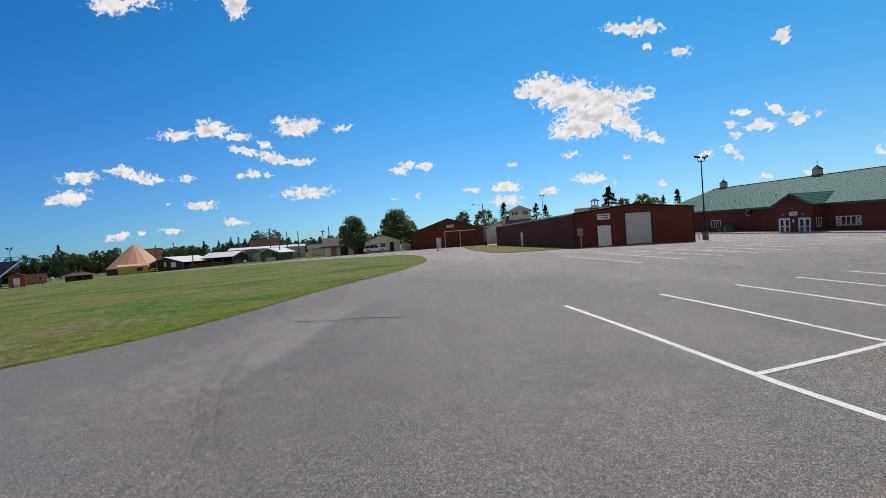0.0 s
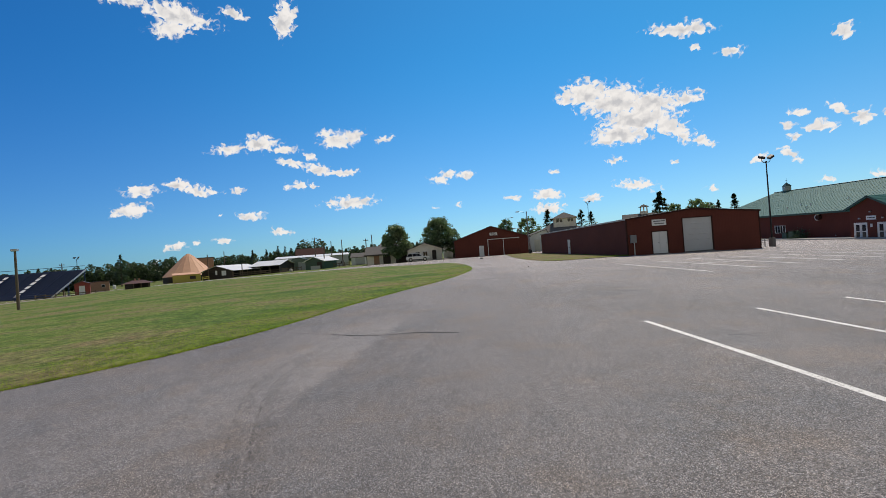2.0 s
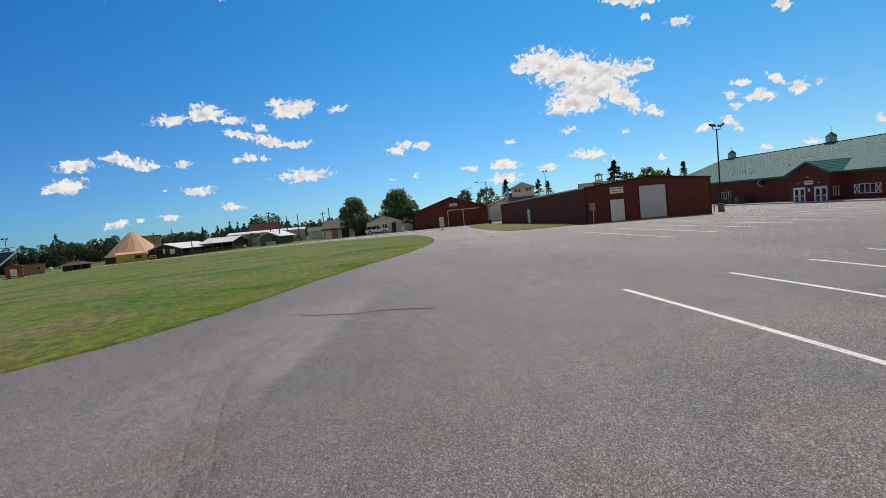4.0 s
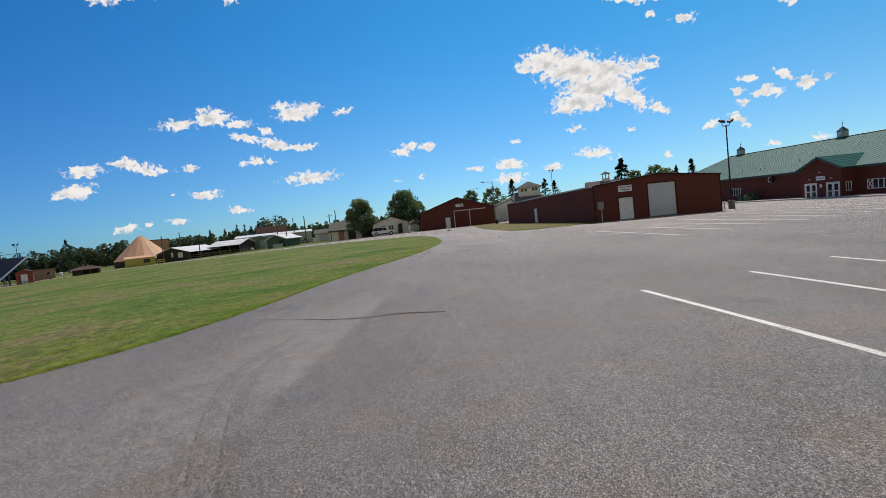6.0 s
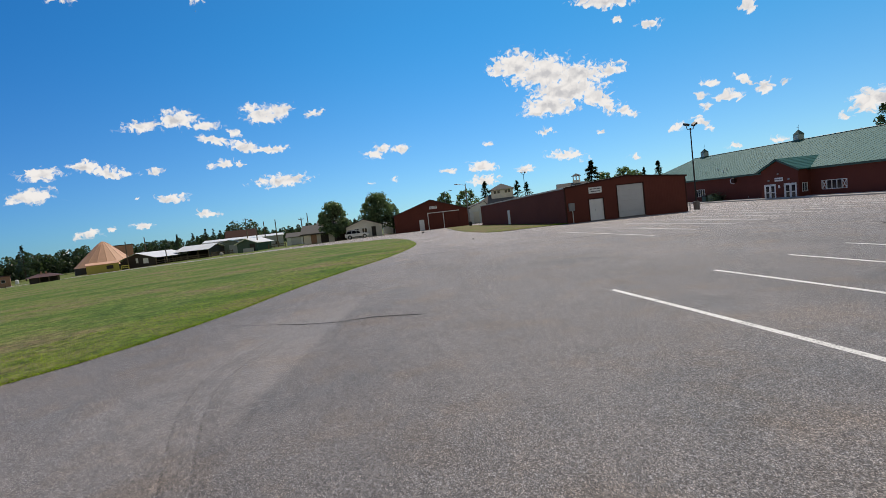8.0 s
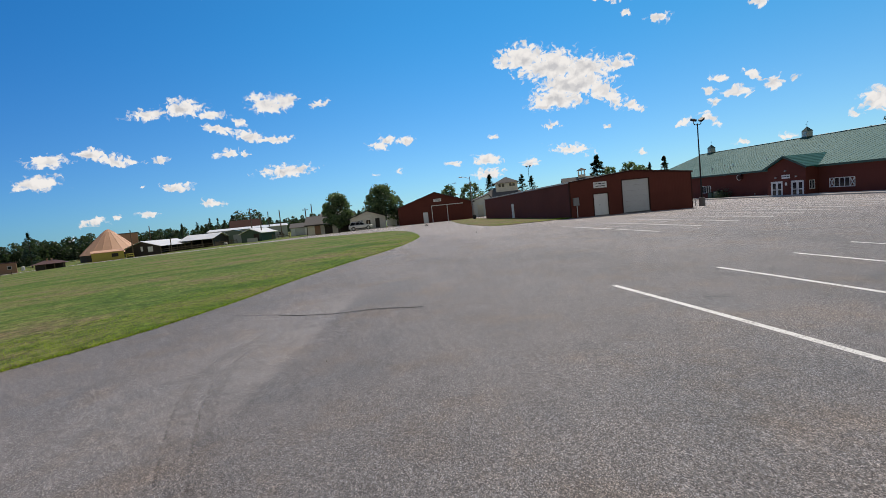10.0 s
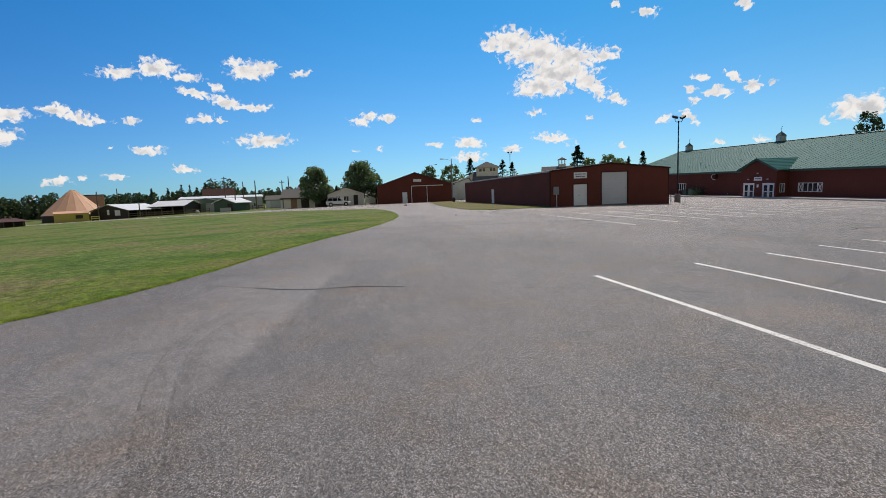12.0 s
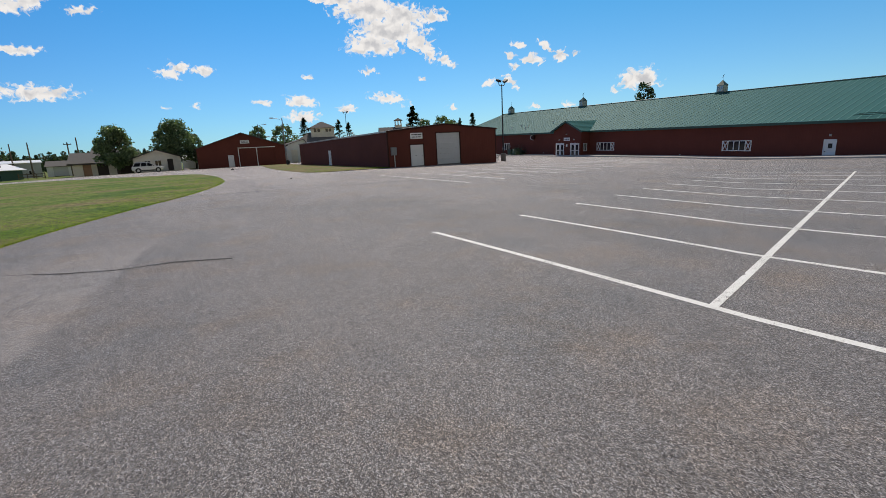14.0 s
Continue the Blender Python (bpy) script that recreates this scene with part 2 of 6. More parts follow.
def grass_material(name, blades=False, dry=0.0):
    m = bpy.data.materials.new(name)
    m.use_nodes = True
    n = Nodes(m.node_tree)
    pos = n.add("ShaderNodeNewGeometry").outputs["Position"]
    patch = n.math("ADD", n.math("MULTIPLY", n.noise(n.vec("MULTIPLY", pos, (0.16, 0.24, 0.2)), 1.0, 5.0, 0.6), 0.76), n.math("MULTIPLY", n.noise(pos, 1.3, 6.0, 0.7), 0.24))
    col = n.ramp(patch, [(0.38, (0.066, 0.128, 0.024)), (0.46, (0.112, 0.172, 0.036)), (0.515, (0.155, 0.186, 0.054)), (0.57, (0.18, 0.172, 0.076)), (0.625, (0.222, 0.172, 0.096)), (0.69, (0.125, 0.15, 0.05))])
    tuft = n.noise(pos, 3.4, 8.0, 0.75)
    col = n.mix(1.0, col, n.ramp(tuft, [(0.34, (0.48, 0.53, 0.45)), (0.5, (1.0, 1.0, 0.95)), (0.66, (1.6, 1.55, 1.3))]), "MULTIPLY")
    streak = n.noise(n.vec("MULTIPLY", pos, (5.0, 4.0, 3.0)), 1.6, 9.0, 0.78)
    col = n.mix(1.0, col, n.ramp(streak, [(0.36, (0.58, 0.62, 0.56)), (0.5, (1.0, 1.0, 1.0)), (0.64, (1.4, 1.4, 1.25))]), "MULTIPLY")
    if dry:
        col = n.mix(n.smooth(n.noise(pos, 0.35, 5.0, 0.65), 0.35, 0.6, 0.0, dry), col, n.mix(1.0, (0.21, 0.17, 0.09), n.ramp(tuft, [(0.34, (0.5, 0.5, 0.5)), (0.66, (1.5, 1.45, 1.4))]), "MULTIPLY"))
    if blades:
        col = n.mix(0.6, col, (0.15, 0.235, 0.035))
        isl = n.add("ShaderNodeNewGeometry").outputs["Random Per Island"]
        col = n.mix(1.0, col, n.ramp(isl, [(0.0, (0.95, 1.1, 0.65)), (0.6, (1.4, 1.55, 0.8)), (1.0, (2.1, 2.0, 1.1))]), "MULTIPLY")
    p = n.add("ShaderNodeBsdfPrincipled")
    n.put(p, "Base Color", col)
    p.inputs["Roughness"].default_value = 0.9
    p.inputs["Specular IOR Level"].default_value = 0.15
    bn = n.add("ShaderNodeBump")
    bn.inputs["Strength"].default_value, bn.inputs["Distance"].default_value = 0.9, 0.06
    n.put(bn, "Height", n.noise(pos, 9.0, 5.0, 0.75))
    if blades:
        upright = n.add("ShaderNodeCombineXYZ", 0.0, 0.0, 1.0).outputs[0]
        n.put(p, "Normal", upright)
        n.add("ShaderNodeOutputMaterial", n.add("ShaderNodeMixShader", 0.3, p, n.add("ShaderNodeBsdfTranslucent", col)))
        return m
    n.put(p, "Normal", bn)
    n.add("ShaderNodeOutputMaterial", p)
    return m


def worn_paint_material():
    m = bpy.data.materials.new("worn_line_paint")
    m.use_nodes = True
    n = Nodes(m.node_tree)
    pos = n.add("ShaderNodeNewGeometry").outputs["Position"]
    wear = n.math("ADD", n.math("MULTIPLY", n.noise(pos, 45.0, 5.0, 0.8), 0.82), n.math("MULTIPLY", n.noise(pos, 2.6, 4.0, 0.6), 0.3))
    col = n.ramp(wear, [(0.42, (0.82, 0.81, 0.78)), (0.6, (0.74, 0.73, 0.69)), (0.66, (0.3, 0.28, 0.26)), (0.74, (0.13, 0.12, 0.115))])
    p = n.add("ShaderNodeBsdfPrincipled")
    n.put(p, "Base Color", col)
    p.inputs["Roughness"].default_value = 0.7
    n.add("ShaderNodeOutputMaterial", p)
    return m


def broken_material(name, colour, scale, low, high):
    """A thin stain that lets the ground show through in patches."""
    m = bpy.data.materials.new(name)
    m.use_nodes = True
    n = Nodes(m.node_tree)
    pos = n.add("ShaderNodeNewGeometry").outputs["Position"]
    p = n.add("ShaderNodeBsdfPrincipled")
    p.inputs["Base Color"].default_value = (*colour, 1)
    p.inputs["Roughness"].default_value = 0.9
    fac = n.add("ShaderNodeMapRange", n.noise(pos, scale, 5.0, 0.7), 0.3, 0.7, low, high).outputs[0]
    n.add("ShaderNodeOutputMaterial", n.add("ShaderNodeMixShader", fac, n.add("ShaderNodeBsdfTransparent"), p))
    return m


def glass_material():
    m = bpy.data.materials.new("window_glass")
    m.use_nodes = True
    n = Nodes(m.node_tree)
    p = n.add("ShaderNodeBsdfPrincipled")
    p.inputs["Base Color"].default_value = (0.02, 0.025, 0.03, 1)
    p.inputs["Roughness"].default_value = 0.06
    p.inputs["IOR"].default_value = 1.5
    n.add("ShaderNodeOutputMaterial", p)
    return m


def leaf_material(name, a, b):
    m = bpy.data.materials.new(name)
    m.use_nodes = True
    n = Nodes(m.node_tree)
    g = n.add("ShaderNodeNewGeometry")
    col = n.mix(g.outputs["Random Per Island"], a, b)
    p = n.add("ShaderNodeBsdfPrincipled")
    n.put(p, "Base Color", col)
    p.inputs["Roughness"].default_value = 0.42
    tr = n.add("ShaderNodeBsdfTranslucent", n.mix(1.0, col, (1.1, 1.3, 0.7), "MULTIPLY"))
    n.add("ShaderNodeOutputMaterial", n.add("ShaderNodeMixShader", 0.4, p, tr))
    return m


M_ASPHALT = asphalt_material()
M_GRASS = grass_material("mown_grass")
M_VERGE = grass_material("dry_verge_grass", dry=0.95)
M_BLADE = grass_material("grass_blades", True)
M_LINE = worn_paint_material()
M_CRACK = broken_material("tar_filled_crack", (0.03, 0.03, 0.03), 6.0, 0.55, 1.0)
M_FAINT = broken_material("fine_crack", (0.06, 0.058, 0.056), 5.0, 0.0, 0.9)
M_FAINT_MARK = broken_material("faint_tyre_mark", (0.09, 0.085, 0.08), 1.6, 0.0, 0.13)
M_TYRE_RIM = broken_material("dark_tyre_rim_mark", (0.05, 0.047, 0.045), 2.2, 0.0, 0.32)
M_TYRE_MARK = broken_material("tyre_mark", (0.07, 0.064, 0.06), 1.6, 0.0, 0.13)
M_RED_X = surface("red_metal_siding", (0.13, 0.037, 0.027), (0.152, 0.045, 0.033), 2.0, 0.75, 0.0, 0.2, 30.0, (0.112, 0.034, 0.025), 0.3, ("X", 0.3), 0.15)
M_RED_Y = surface("red_metal_siding_side", (0.13, 0.037, 0.027), (0.152, 0.045, 0.033), 2.0, 0.75, 0.0, 0.2, 30.0, (0.112, 0.034, 0.025), 0.3, ("Y", 0.3), 0.15)
M_RED_TRIM = surface("dark_trim_metal", (0.05, 0.022, 0.018), (0.065, 0.028, 0.022), 5.0, 0.8, 0.0, 0.0, 20.0, None, 0.1, None, 0.1)
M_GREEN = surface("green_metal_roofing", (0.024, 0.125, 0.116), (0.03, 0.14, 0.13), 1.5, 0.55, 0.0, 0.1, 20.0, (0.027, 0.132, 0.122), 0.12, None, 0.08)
# ribs paler than the roofing: the light they catch is painted in
M_GREEN_RIB = surface("sunlit_green_rib", (0.09, 0.23, 0.215), (0.11, 0.255, 0.24), 1.5, 0.6, 0.0, 0.1, 20.0, None, 0.1, None, 0.1)
M_GREEN_TRIM = surface("green_trim_metal", (0.03, 0.075, 0.055), (0.04, 0.09, 0.065), 4.0, 0.45)
M_MAROON = surface("dark_maroon_roofing", (0.05, 0.026, 0.022), (0.08, 0.042, 0.036), 2.0, 0.9, 0.0, 0.1, 20.0, None, 0.1, None, 0.1)
M_CAR_GLASS = surface("tinted_car_glass", (0.006, 0.007, 0.008), (0.01, 0.011, 0.012), 2.0, 0.25, 0.0, 0.0, 20.0, None, 0.1, None, 0.2)
M_RUST_ROOF = surface("brown_metal_roofing", (0.10, 0.05, 0.04), (0.16, 0.08, 0.06), 2.0, 0.55, 0.2, 0.1, 20.0)
M_WHITE = surface("white_painted_metal", (0.74, 0.74, 0.74), (0.80, 0.80, 0.79), 4.0, 0.45, 0.0, 0.1, 30.0, (0.66, 0.66, 0.65), 0.5)
M_OVERHEAD = surface("white_ribbed_door", (0.52, 0.53, 0.54), (0.58, 0.585, 0.59), 3.0, 0.55, 0.0, 0.3, 30.0, (0.5, 0.5, 0.5), 0.6, ("Z", 0.5))
M_SIDING = surface("pale_clapboard", (0.78, 0.72, 0.62), (0.84, 0.78, 0.69), 3.0, 0.7, 0.0, 0.3, 20.0, (0.52, 0.5, 0.46), 0.4, ("Z", 0.2))
M_GREY_METAL = surface("galvanised_metal", (0.40, 0.41, 0.42), (0.52, 0.53, 0.54), 5.0, 0.42, 0.6)
M_DARK_METAL = surface("dark_bronze_metal", (0.02, 0.018, 0.016), (0.035, 0.03, 0.028), 8.0, 0.5, 0.4)
M_CONCRETE = surface("concrete", (0.40, 0.39, 0.37), (0.52, 0.50, 0.47), 9.0, 0.9, 0.0, 0.3, 60.0, (0.34, 0.32, 0.30), 0.5)
M_OLD_CONCRETE = surface("weathered_dark_concrete", (0.13, 0.125, 0.12), (0.2, 0.19, 0.18), 9.0, 0.9, 0.0, 0.3, 60.0)
M_BOX = surface("grey_enamel", (0.2, 0.205, 0.21), (0.25, 0.255, 0.26), 5.0, 0.6)
M_SHEET = surface("bright_roof_sheet", (0.82, 0.82, 0.82), (0.9, 0.9, 0.89), 2.0, 0.4, 0.0, 0.1, 20.0, (0.74, 0.74, 0.73), 0.3)
M_COPPER = surface("tan_domed_roofing", (0.68, 0.38, 0.24), (0.76, 0.45, 0.29), 1.5, 0.7, 0.0, 0.2, 10.0, (0.6, 0.34, 0.22), 0.2)
M_SHINGLE = surface("dark_shingles", (0.05, 0.045, 0.042), (0.10, 0.085, 0.078), 6.0, 0.9, 0.0, 0.5, 25.0)
M_GREY_SHINGLE = surface("grey_shingles", (0.12, 0.117, 0.113), (0.19, 0.183, 0.178), 6.0, 0.95, 0.0, 0.5, 25.0, None, 0.1, None, 0.1)
M_WOOD = surface("weathered_timber", (0.11, 0.075, 0.05), (0.2, 0.15, 0.11), 8.0, 0.85, 0.0, 0.4, 30.0)
M_DARK_WOOD = surface("dark_stained_boards", (0.035, 0.028, 0.024), (0.06, 0.045, 0.038), 8.0, 0.8, 0.0, 0.4, 30.0)
M_YELLOW = surface("yellow_painted_boards", (0.42, 0.34, 0.06), (0.52, 0.42, 0.09), 3.0, 0.7, 0.0, 0.3, 15.0)
M_RED_PAINT = surface("barn_red_paint", (0.24, 0.04, 0.03), (0.3, 0.055, 0.04), 3.0, 0.65)
M_BRICK = surface("tan_brick", (0.36, 0.2, 0.13), (0.42, 0.25, 0.17), 9.0, 0.85)
M_BLUE = surface("blue_painted_steel", (0.014, 0.034, 0.11), (0.026, 0.055, 0.155), 3.0, 0.5, 0.0, 0.2, 10.0)
M_GREY_WALL = surface("grey_steel_siding", (0.36, 0.37, 0.37), (0.44, 0.45, 0.45), 2.0, 0.55, 0.0, 0.2, 10.0)
M_CUPOLA = surface("pale_green_grey_boards", (0.3, 0.34, 0.33), (0.38, 0.42, 0.4), 3.0, 0.7)
M_GREEN_WALL = surface("faded_green_boards", (0.12, 0.16, 0.13), (0.17, 0.21, 0.17), 3.0, 0.75)
M_GLASS = glass_material()
M_GRAVEL = surface("pale_gravel", (0.3, 0.27, 0.23), (0.42, 0.38, 0.33), 5.0, 0.95, 0.0, 0.5, 12.0, (0.25, 0.22, 0.17), 0.2)
M_BARK = surface("bark", (0.06, 0.045, 0.035), (0.12, 0.095, 0.075), 12.0, 0.95, 0.0, 0.8, 25.0)
M_LEAF = leaf_material("maple_leaves", (0.08, 0.128, 0.066), (0.25, 0.315, 0.175))
M_NEEDLE = leaf_material("spruce_needles", (0.038, 0.066, 0.045), (0.085, 0.118, 0.07))
M_WOODS = leaf_material("far_woods_foliage", (0.04, 0.068, 0.045), (0.09, 0.122, 0.07))
M_BLACK = surface("black_plastic", (0.012, 0.012, 0.013), (0.022, 0.022, 0.024), 30.0, 0.42)
M_TYRE = surface("black_rubber", (0.015, 0.015, 0.015), (0.03, 0.03, 0.03), 40.0, 0.9)
M_SILVER = surface("silver_car_paint", (0.6, 0.61, 0.62), (0.66, 0.67, 0.68), 2.0, 0.3, 0.15)
M_SIGN = surface("white_sign_face", (0.72, 0.72, 0.72), (0.78, 0.78, 0.78), 3.0, 0.6)
M_INK = surface("sign_lettering", (0.03, 0.03, 0.04), (0.05, 0.05, 0.06), 10.0, 0.6)
M_ORANGE = surface("orange_plastic_lamp", (0.6, 0.22, 0.03), (0.7, 0.3, 0.05), 10.0, 0.3)
M_STONE = surface("road_stone", (0.1, 0.09, 0.085), (0.2, 0.18, 0.16), 20.0, 0.9)


# ---------------------------------------------------------------- builders
def ground_z(x, y):
    """The lie of the land: level round the lot, with a very slight crown that falls away to the sides."""
    dx, dy = x + 0.6, y - 2.1
    d = math.hypot(dx, dy)
    a = max(-52.0, min(52.0, math.degrees(math.atan2(dx, dy)) - 9.0))
    return min(d, 220.0) * (0.0048 - 8.2e-6 * a * a) * min(1.0, d / 6.0)


def mesh_from(name, bm, material):
    me = bpy.data.meshes.new(name)
    bm.normal_update()
    bm.to_mesh(me)
    bm.free()
    if material:
        me.materials.append(material)
    return me


def part(name, bm, material, parent, label=""):
    ob = new(name, mesh_from(name, bm, material))
    ob.parent = parent
    if label:
        tagged(ob, label)
    return ob


def thing(name, x, y, rz=0.0, label="", category="", group="", kind="", z=None):
    ob = new(name)
    ob.empty_display_size = 0.3
    ob.matrix_world = pose(x, y, ground_z(x, y) if z is None else z, 0, 0, rz)
    return tagged(ob, label, category, group, kind)


def sub(name, parent, label=""):
    ob = new(name)
    ob.empty_display_size = 0.1
    ob.parent = parent
    return tagged(ob, label)


def box(bm, x0, y0, z0, x1, y1, z1):
    v = [bm.verts.new((x, y, z)) for z in (z0, z1) for x, y in ((x0, y0), (x1, y0), (x1, y1), (x0, y1))]
    for f in ((3, 2, 1, 0), (4, 5, 6, 7), (0, 1, 5, 4), (1, 2, 6, 5), (2, 3, 7, 6), (3, 0, 4, 7)):
        bm.faces.new([v[i] for i in f])
    return v


def boxes(*rows):
    bm = bmesh.new()
    for r in rows:
        box(bm, *r)
    return bm


def soft_box(x0, y0, z0, x1, y1, z1, r=0.02, seg=2):
    bm = bmesh.new()
    box(bm, x0, y0, z0, x1, y1, z1)
    bmesh.ops.bevel(bm, geom=bm.edges[:], offset=r, segments=seg, affect="EDGES", profile=0.6)
    return bm


def slab(bm, pts, thick):
    """A plate of that thickness below four or more points."""
    n = (Vector(pts[1]) - Vector(pts[0])).cross(Vector(pts[2]) - Vector(pts[0])).normalized()
    if n.z < 0:
        pts = pts[::-1]
        n = -n
    top = [bm.verts.new(p) for p in pts]
    bot = [bm.verts.new(Vector(p) - n * thick) for p in pts]
    bm.faces.new(top)
    bm.faces.new(bot[::-1])
    for i in range(len(pts)):
        j = (i + 1) % len(pts)
        bm.faces.new((top[j], top[i], bot[i], bot[j]))


def prism(bm, profile, y0, y1):
    """Extrudes a profile of (x, z) from y0 to y1."""
    a = [bm.verts.new((x, y0, z)) for x, z in profile]
    b = [bm.verts.new((x, y1, z)) for x, z in profile]
    bm.faces.new(a)
    bm.faces.new(b[::-1])
    for i in range(len(profile)):
        j = (i + 1) % len(profile)
        bm.faces.new((a[j], a[i], b[i], b[j]))
    bmesh.ops.recalc_face_normals(bm, faces=bm.faces[:])


def tube(bm, p, q, r0, r1=None, n=8):
    r1 = r0 if r1 is None else r1
    p, q = Vector(p), Vector(q)
    d = (q - p).normalized()
    u = d.orthogonal().normalized()
    w = d.cross(u)
    a = [bm.verts.new(p + (u * math.cos(t) + w * math.sin(t)) * r0) for t in [2 * math.pi * i / n for i in range(n)]]
    b = [bm.verts.new(q + (u * math.cos(t) + w * math.sin(t)) * r1) for t in [2 * math.pi * i / n for i in range(n)]]
    for i in range(n):
        j = (i + 1) % n
        bm.faces.new((a[i], a[j], b[j], b[i]))
    bm.faces.new(a[::-1])
    bm.faces.new(b)


def tubes(*rows, n=8):
    bm = bmesh.new()
    for r in rows:
        tube(bm, *r, n=n)
    return bm


def holed_wall(bm, u0, u1, z0, z1, y0, y1, holes):
    """A wall along x between y0 and y1, with rectangular openings (u0, z0, u1, z1) right through it."""
    us = sorted({u0, u1, *[h[0] for h in holes], *[h[2] for h in holes]})
    zs = sorted({z0, z1, *[h[1] for h in holes], *[h[3] for h in holes]})
    for a, b in zip(us, us[1:]):
        for c, d in zip(zs, zs[1:]):
            if not any(h[0] <= a and b <= h[2] and h[1] <= c and d <= h[3] for h in holes):
                box(bm, a, y0, c, b, y1, d)
    bmesh.ops.remove_doubles(bm, verts=bm.verts[:], dist=1e-5)
    spot = {}
    for f in bm.faces:
        c = f.calc_center_median()
        spot.setdefault((round(c.x, 4), round(c.y, 4), round(c.z, 4)), []).append(f)
    bmesh.ops.delete(bm, geom=[f for fs in spot.values() if len(fs) > 1 for f in fs], context="FACES")


def gable_house(owner, w, d, eave, rise, wall_front, wall_side, roof, front_holes=(), ridge="y", over=0.3, foot=-1.0, thick=0.16, apex=0.5, trim=None):
    """Four walls with real openings in the front, two roof slopes. ridge 'y': the gable faces front; 'x': the eaves face front."""
    bm = bmesh.new()
    holed_wall(bm, 0, w, foot, eave, 0, thick, front_holes)
    if ridge == "y":
        prism(bm, [(0, eave), (w, eave), (w * apex, eave + rise)], 0, thick)
    part("front_wall", bm, wall_front, owner)
    bm = bmesh.new()
    box(bm, 0, d - thick, foot, w, d, eave)
    if ridge == "y":
        prism(bm, [(0, eave), (w, eave), (w * apex, eave + rise)], d - thick, d)
    part("back_wall", bm, wall_front, owner)
    for x0 in (0, w - thick):
        bm = boxes((x0, thick + 0.003, foot, x0 + thick, d - thick - 0.003, eave - 0.003))
        if ridge == "x":
            a = [bm.verts.new((x, y, z)) for x in (x0, x0 + thick) for y, z in ((0, eave), (d, eave), (d / 2, eave + rise))]
            bm.faces.new((a[2], a[1], a[0])), bm.faces.new((a[3], a[4], a[5]))
            for i in range(3):
                j = (i + 1) % 3
                bm.faces.new((a[i], a[j], a[3 + j], a[3 + i]))
        part("side_wall", bm, wall_side, owner)
    t = 0.12
    if ridge == "y":
        xa = w * apex
        zl, zr = rise / xa * over, rise / (w - xa) * over
        left = [(-over, -over, eave - zl), (xa, -over, eave + rise), (xa, d + over, eave + rise), (-over, d + over, eave - zl)]
        right = [(w + over, -over, eave - zr), (xa, -over, eave + rise), (xa, d + over, eave + rise), (w + over, d + over, eave - zr)]
    else:
        zl = rise / (d / 2) * over
        left = [(-over, -over, eave - zl), (w + over, -over, eave - zl), (w + over, d / 2, eave + rise), (-over, d / 2, eave + rise)]
        right = [(-over, d + over, eave - zl), (w + over, d + over, eave - zl), (w + over, d / 2, eave + rise), (-over, d / 2, eave + rise)]
    for pts in (left, right):
        bm = bmesh.new()
        slab(bm, [(x, y, z + t) for x, y, z in pts], t)
        part("roof_slope", bm, roof, owner)
    if trim:
        bm = bmesh.new()
        if ridge == "y":
            for a, b in ((left[0], left[1]), (right[0], right[1])):
                pa, pb = Vector(a), Vector(b)
                slab(bm, [pa + Vector((0, -0.03, 0.13)), pb + Vector((0, -0.03, 0.13)), pb + Vector((0, -0.03, -0.02)), pa + Vector((0, -0.03, -0.02))], 0.025)
        else:
            box(bm, -over, -over - 0.03, eave - zl - 0.14, w + over, -over - 0.004, eave - zl + 0.12)
        part("fascia", bm, trim, owner)


def framed_window(owner, u0, z0, u1, z1, cols, rows=1, depth=0.1, bar=0.06, cross_ends=0.0, frame=None):
    """A window in a wall's opening: frame, mullions, panes; cross_ends: width of X-braced end panels."""
    frame = frame or M_WHITE
    win = sub("window", owner, "white framed window with dark panes")
    y0, y1 = -0.03, depth
    part("window_frame", boxes((u0, y0, z0, u1, y1, z0 + bar), (u0, y0, z1 - bar, u1, y1, z1), (u0, y0, z0 + bar, u0 + bar, y1, z1 - bar), (u1 - bar, y0, z0 + bar, u1, y1, z1 - bar)), frame, win)
    a, b = u0 + bar, u1 - bar
    if cross_ends:
        for s0, s1 in ((a, a + cross_ends), (b - cross_ends, b)):
            bm = bmesh.new()
            for p, q in (((s0, z0 + bar), (s1, z1 - bar)), ((s0, z1 - bar), (s1, z0 + bar))):
                tube(bm, (p[0], 0.0, p[1]), (q[0], 0.0, q[1]), 0.05, n=4)
            part("cross_brace", bm, frame, win)
            part("end_panel", boxes((s0, 0.03, z0 + bar, s1, 0.06, z1 - bar)), M_RED_Y, win)
        part("mullion", boxes((a + cross_ends, y0, z0 + bar, a + cross_ends + bar, y1, z1 - bar)), frame, win)
        part("mullion", boxes((b - cross_ends - bar, y0, z0 + bar, b - cross_ends, y1, z1 - bar)), frame, win)
        a, b = a + cross_ends + bar, b - cross_ends - bar
    cw, rh = (b - a) / cols, (z1 - z0 - 2 * bar) / rows
    for i in range(1, cols):
        part("mullion", boxes((a + i * cw - bar / 2, y0 + 0.01, z0 + bar, a + i * cw + bar / 2, y1, z1 - bar)), frame, win)
    for i in range(cols):
        for j in range(rows):
            part("pane", boxes((a + i * cw, depth * 0.5, z0 + bar + j * rh, a + (i + 1) * cw, depth * 0.5 + 0.01, z0 + bar + (j + 1) * rh)), M_GLASS, win)
    return win


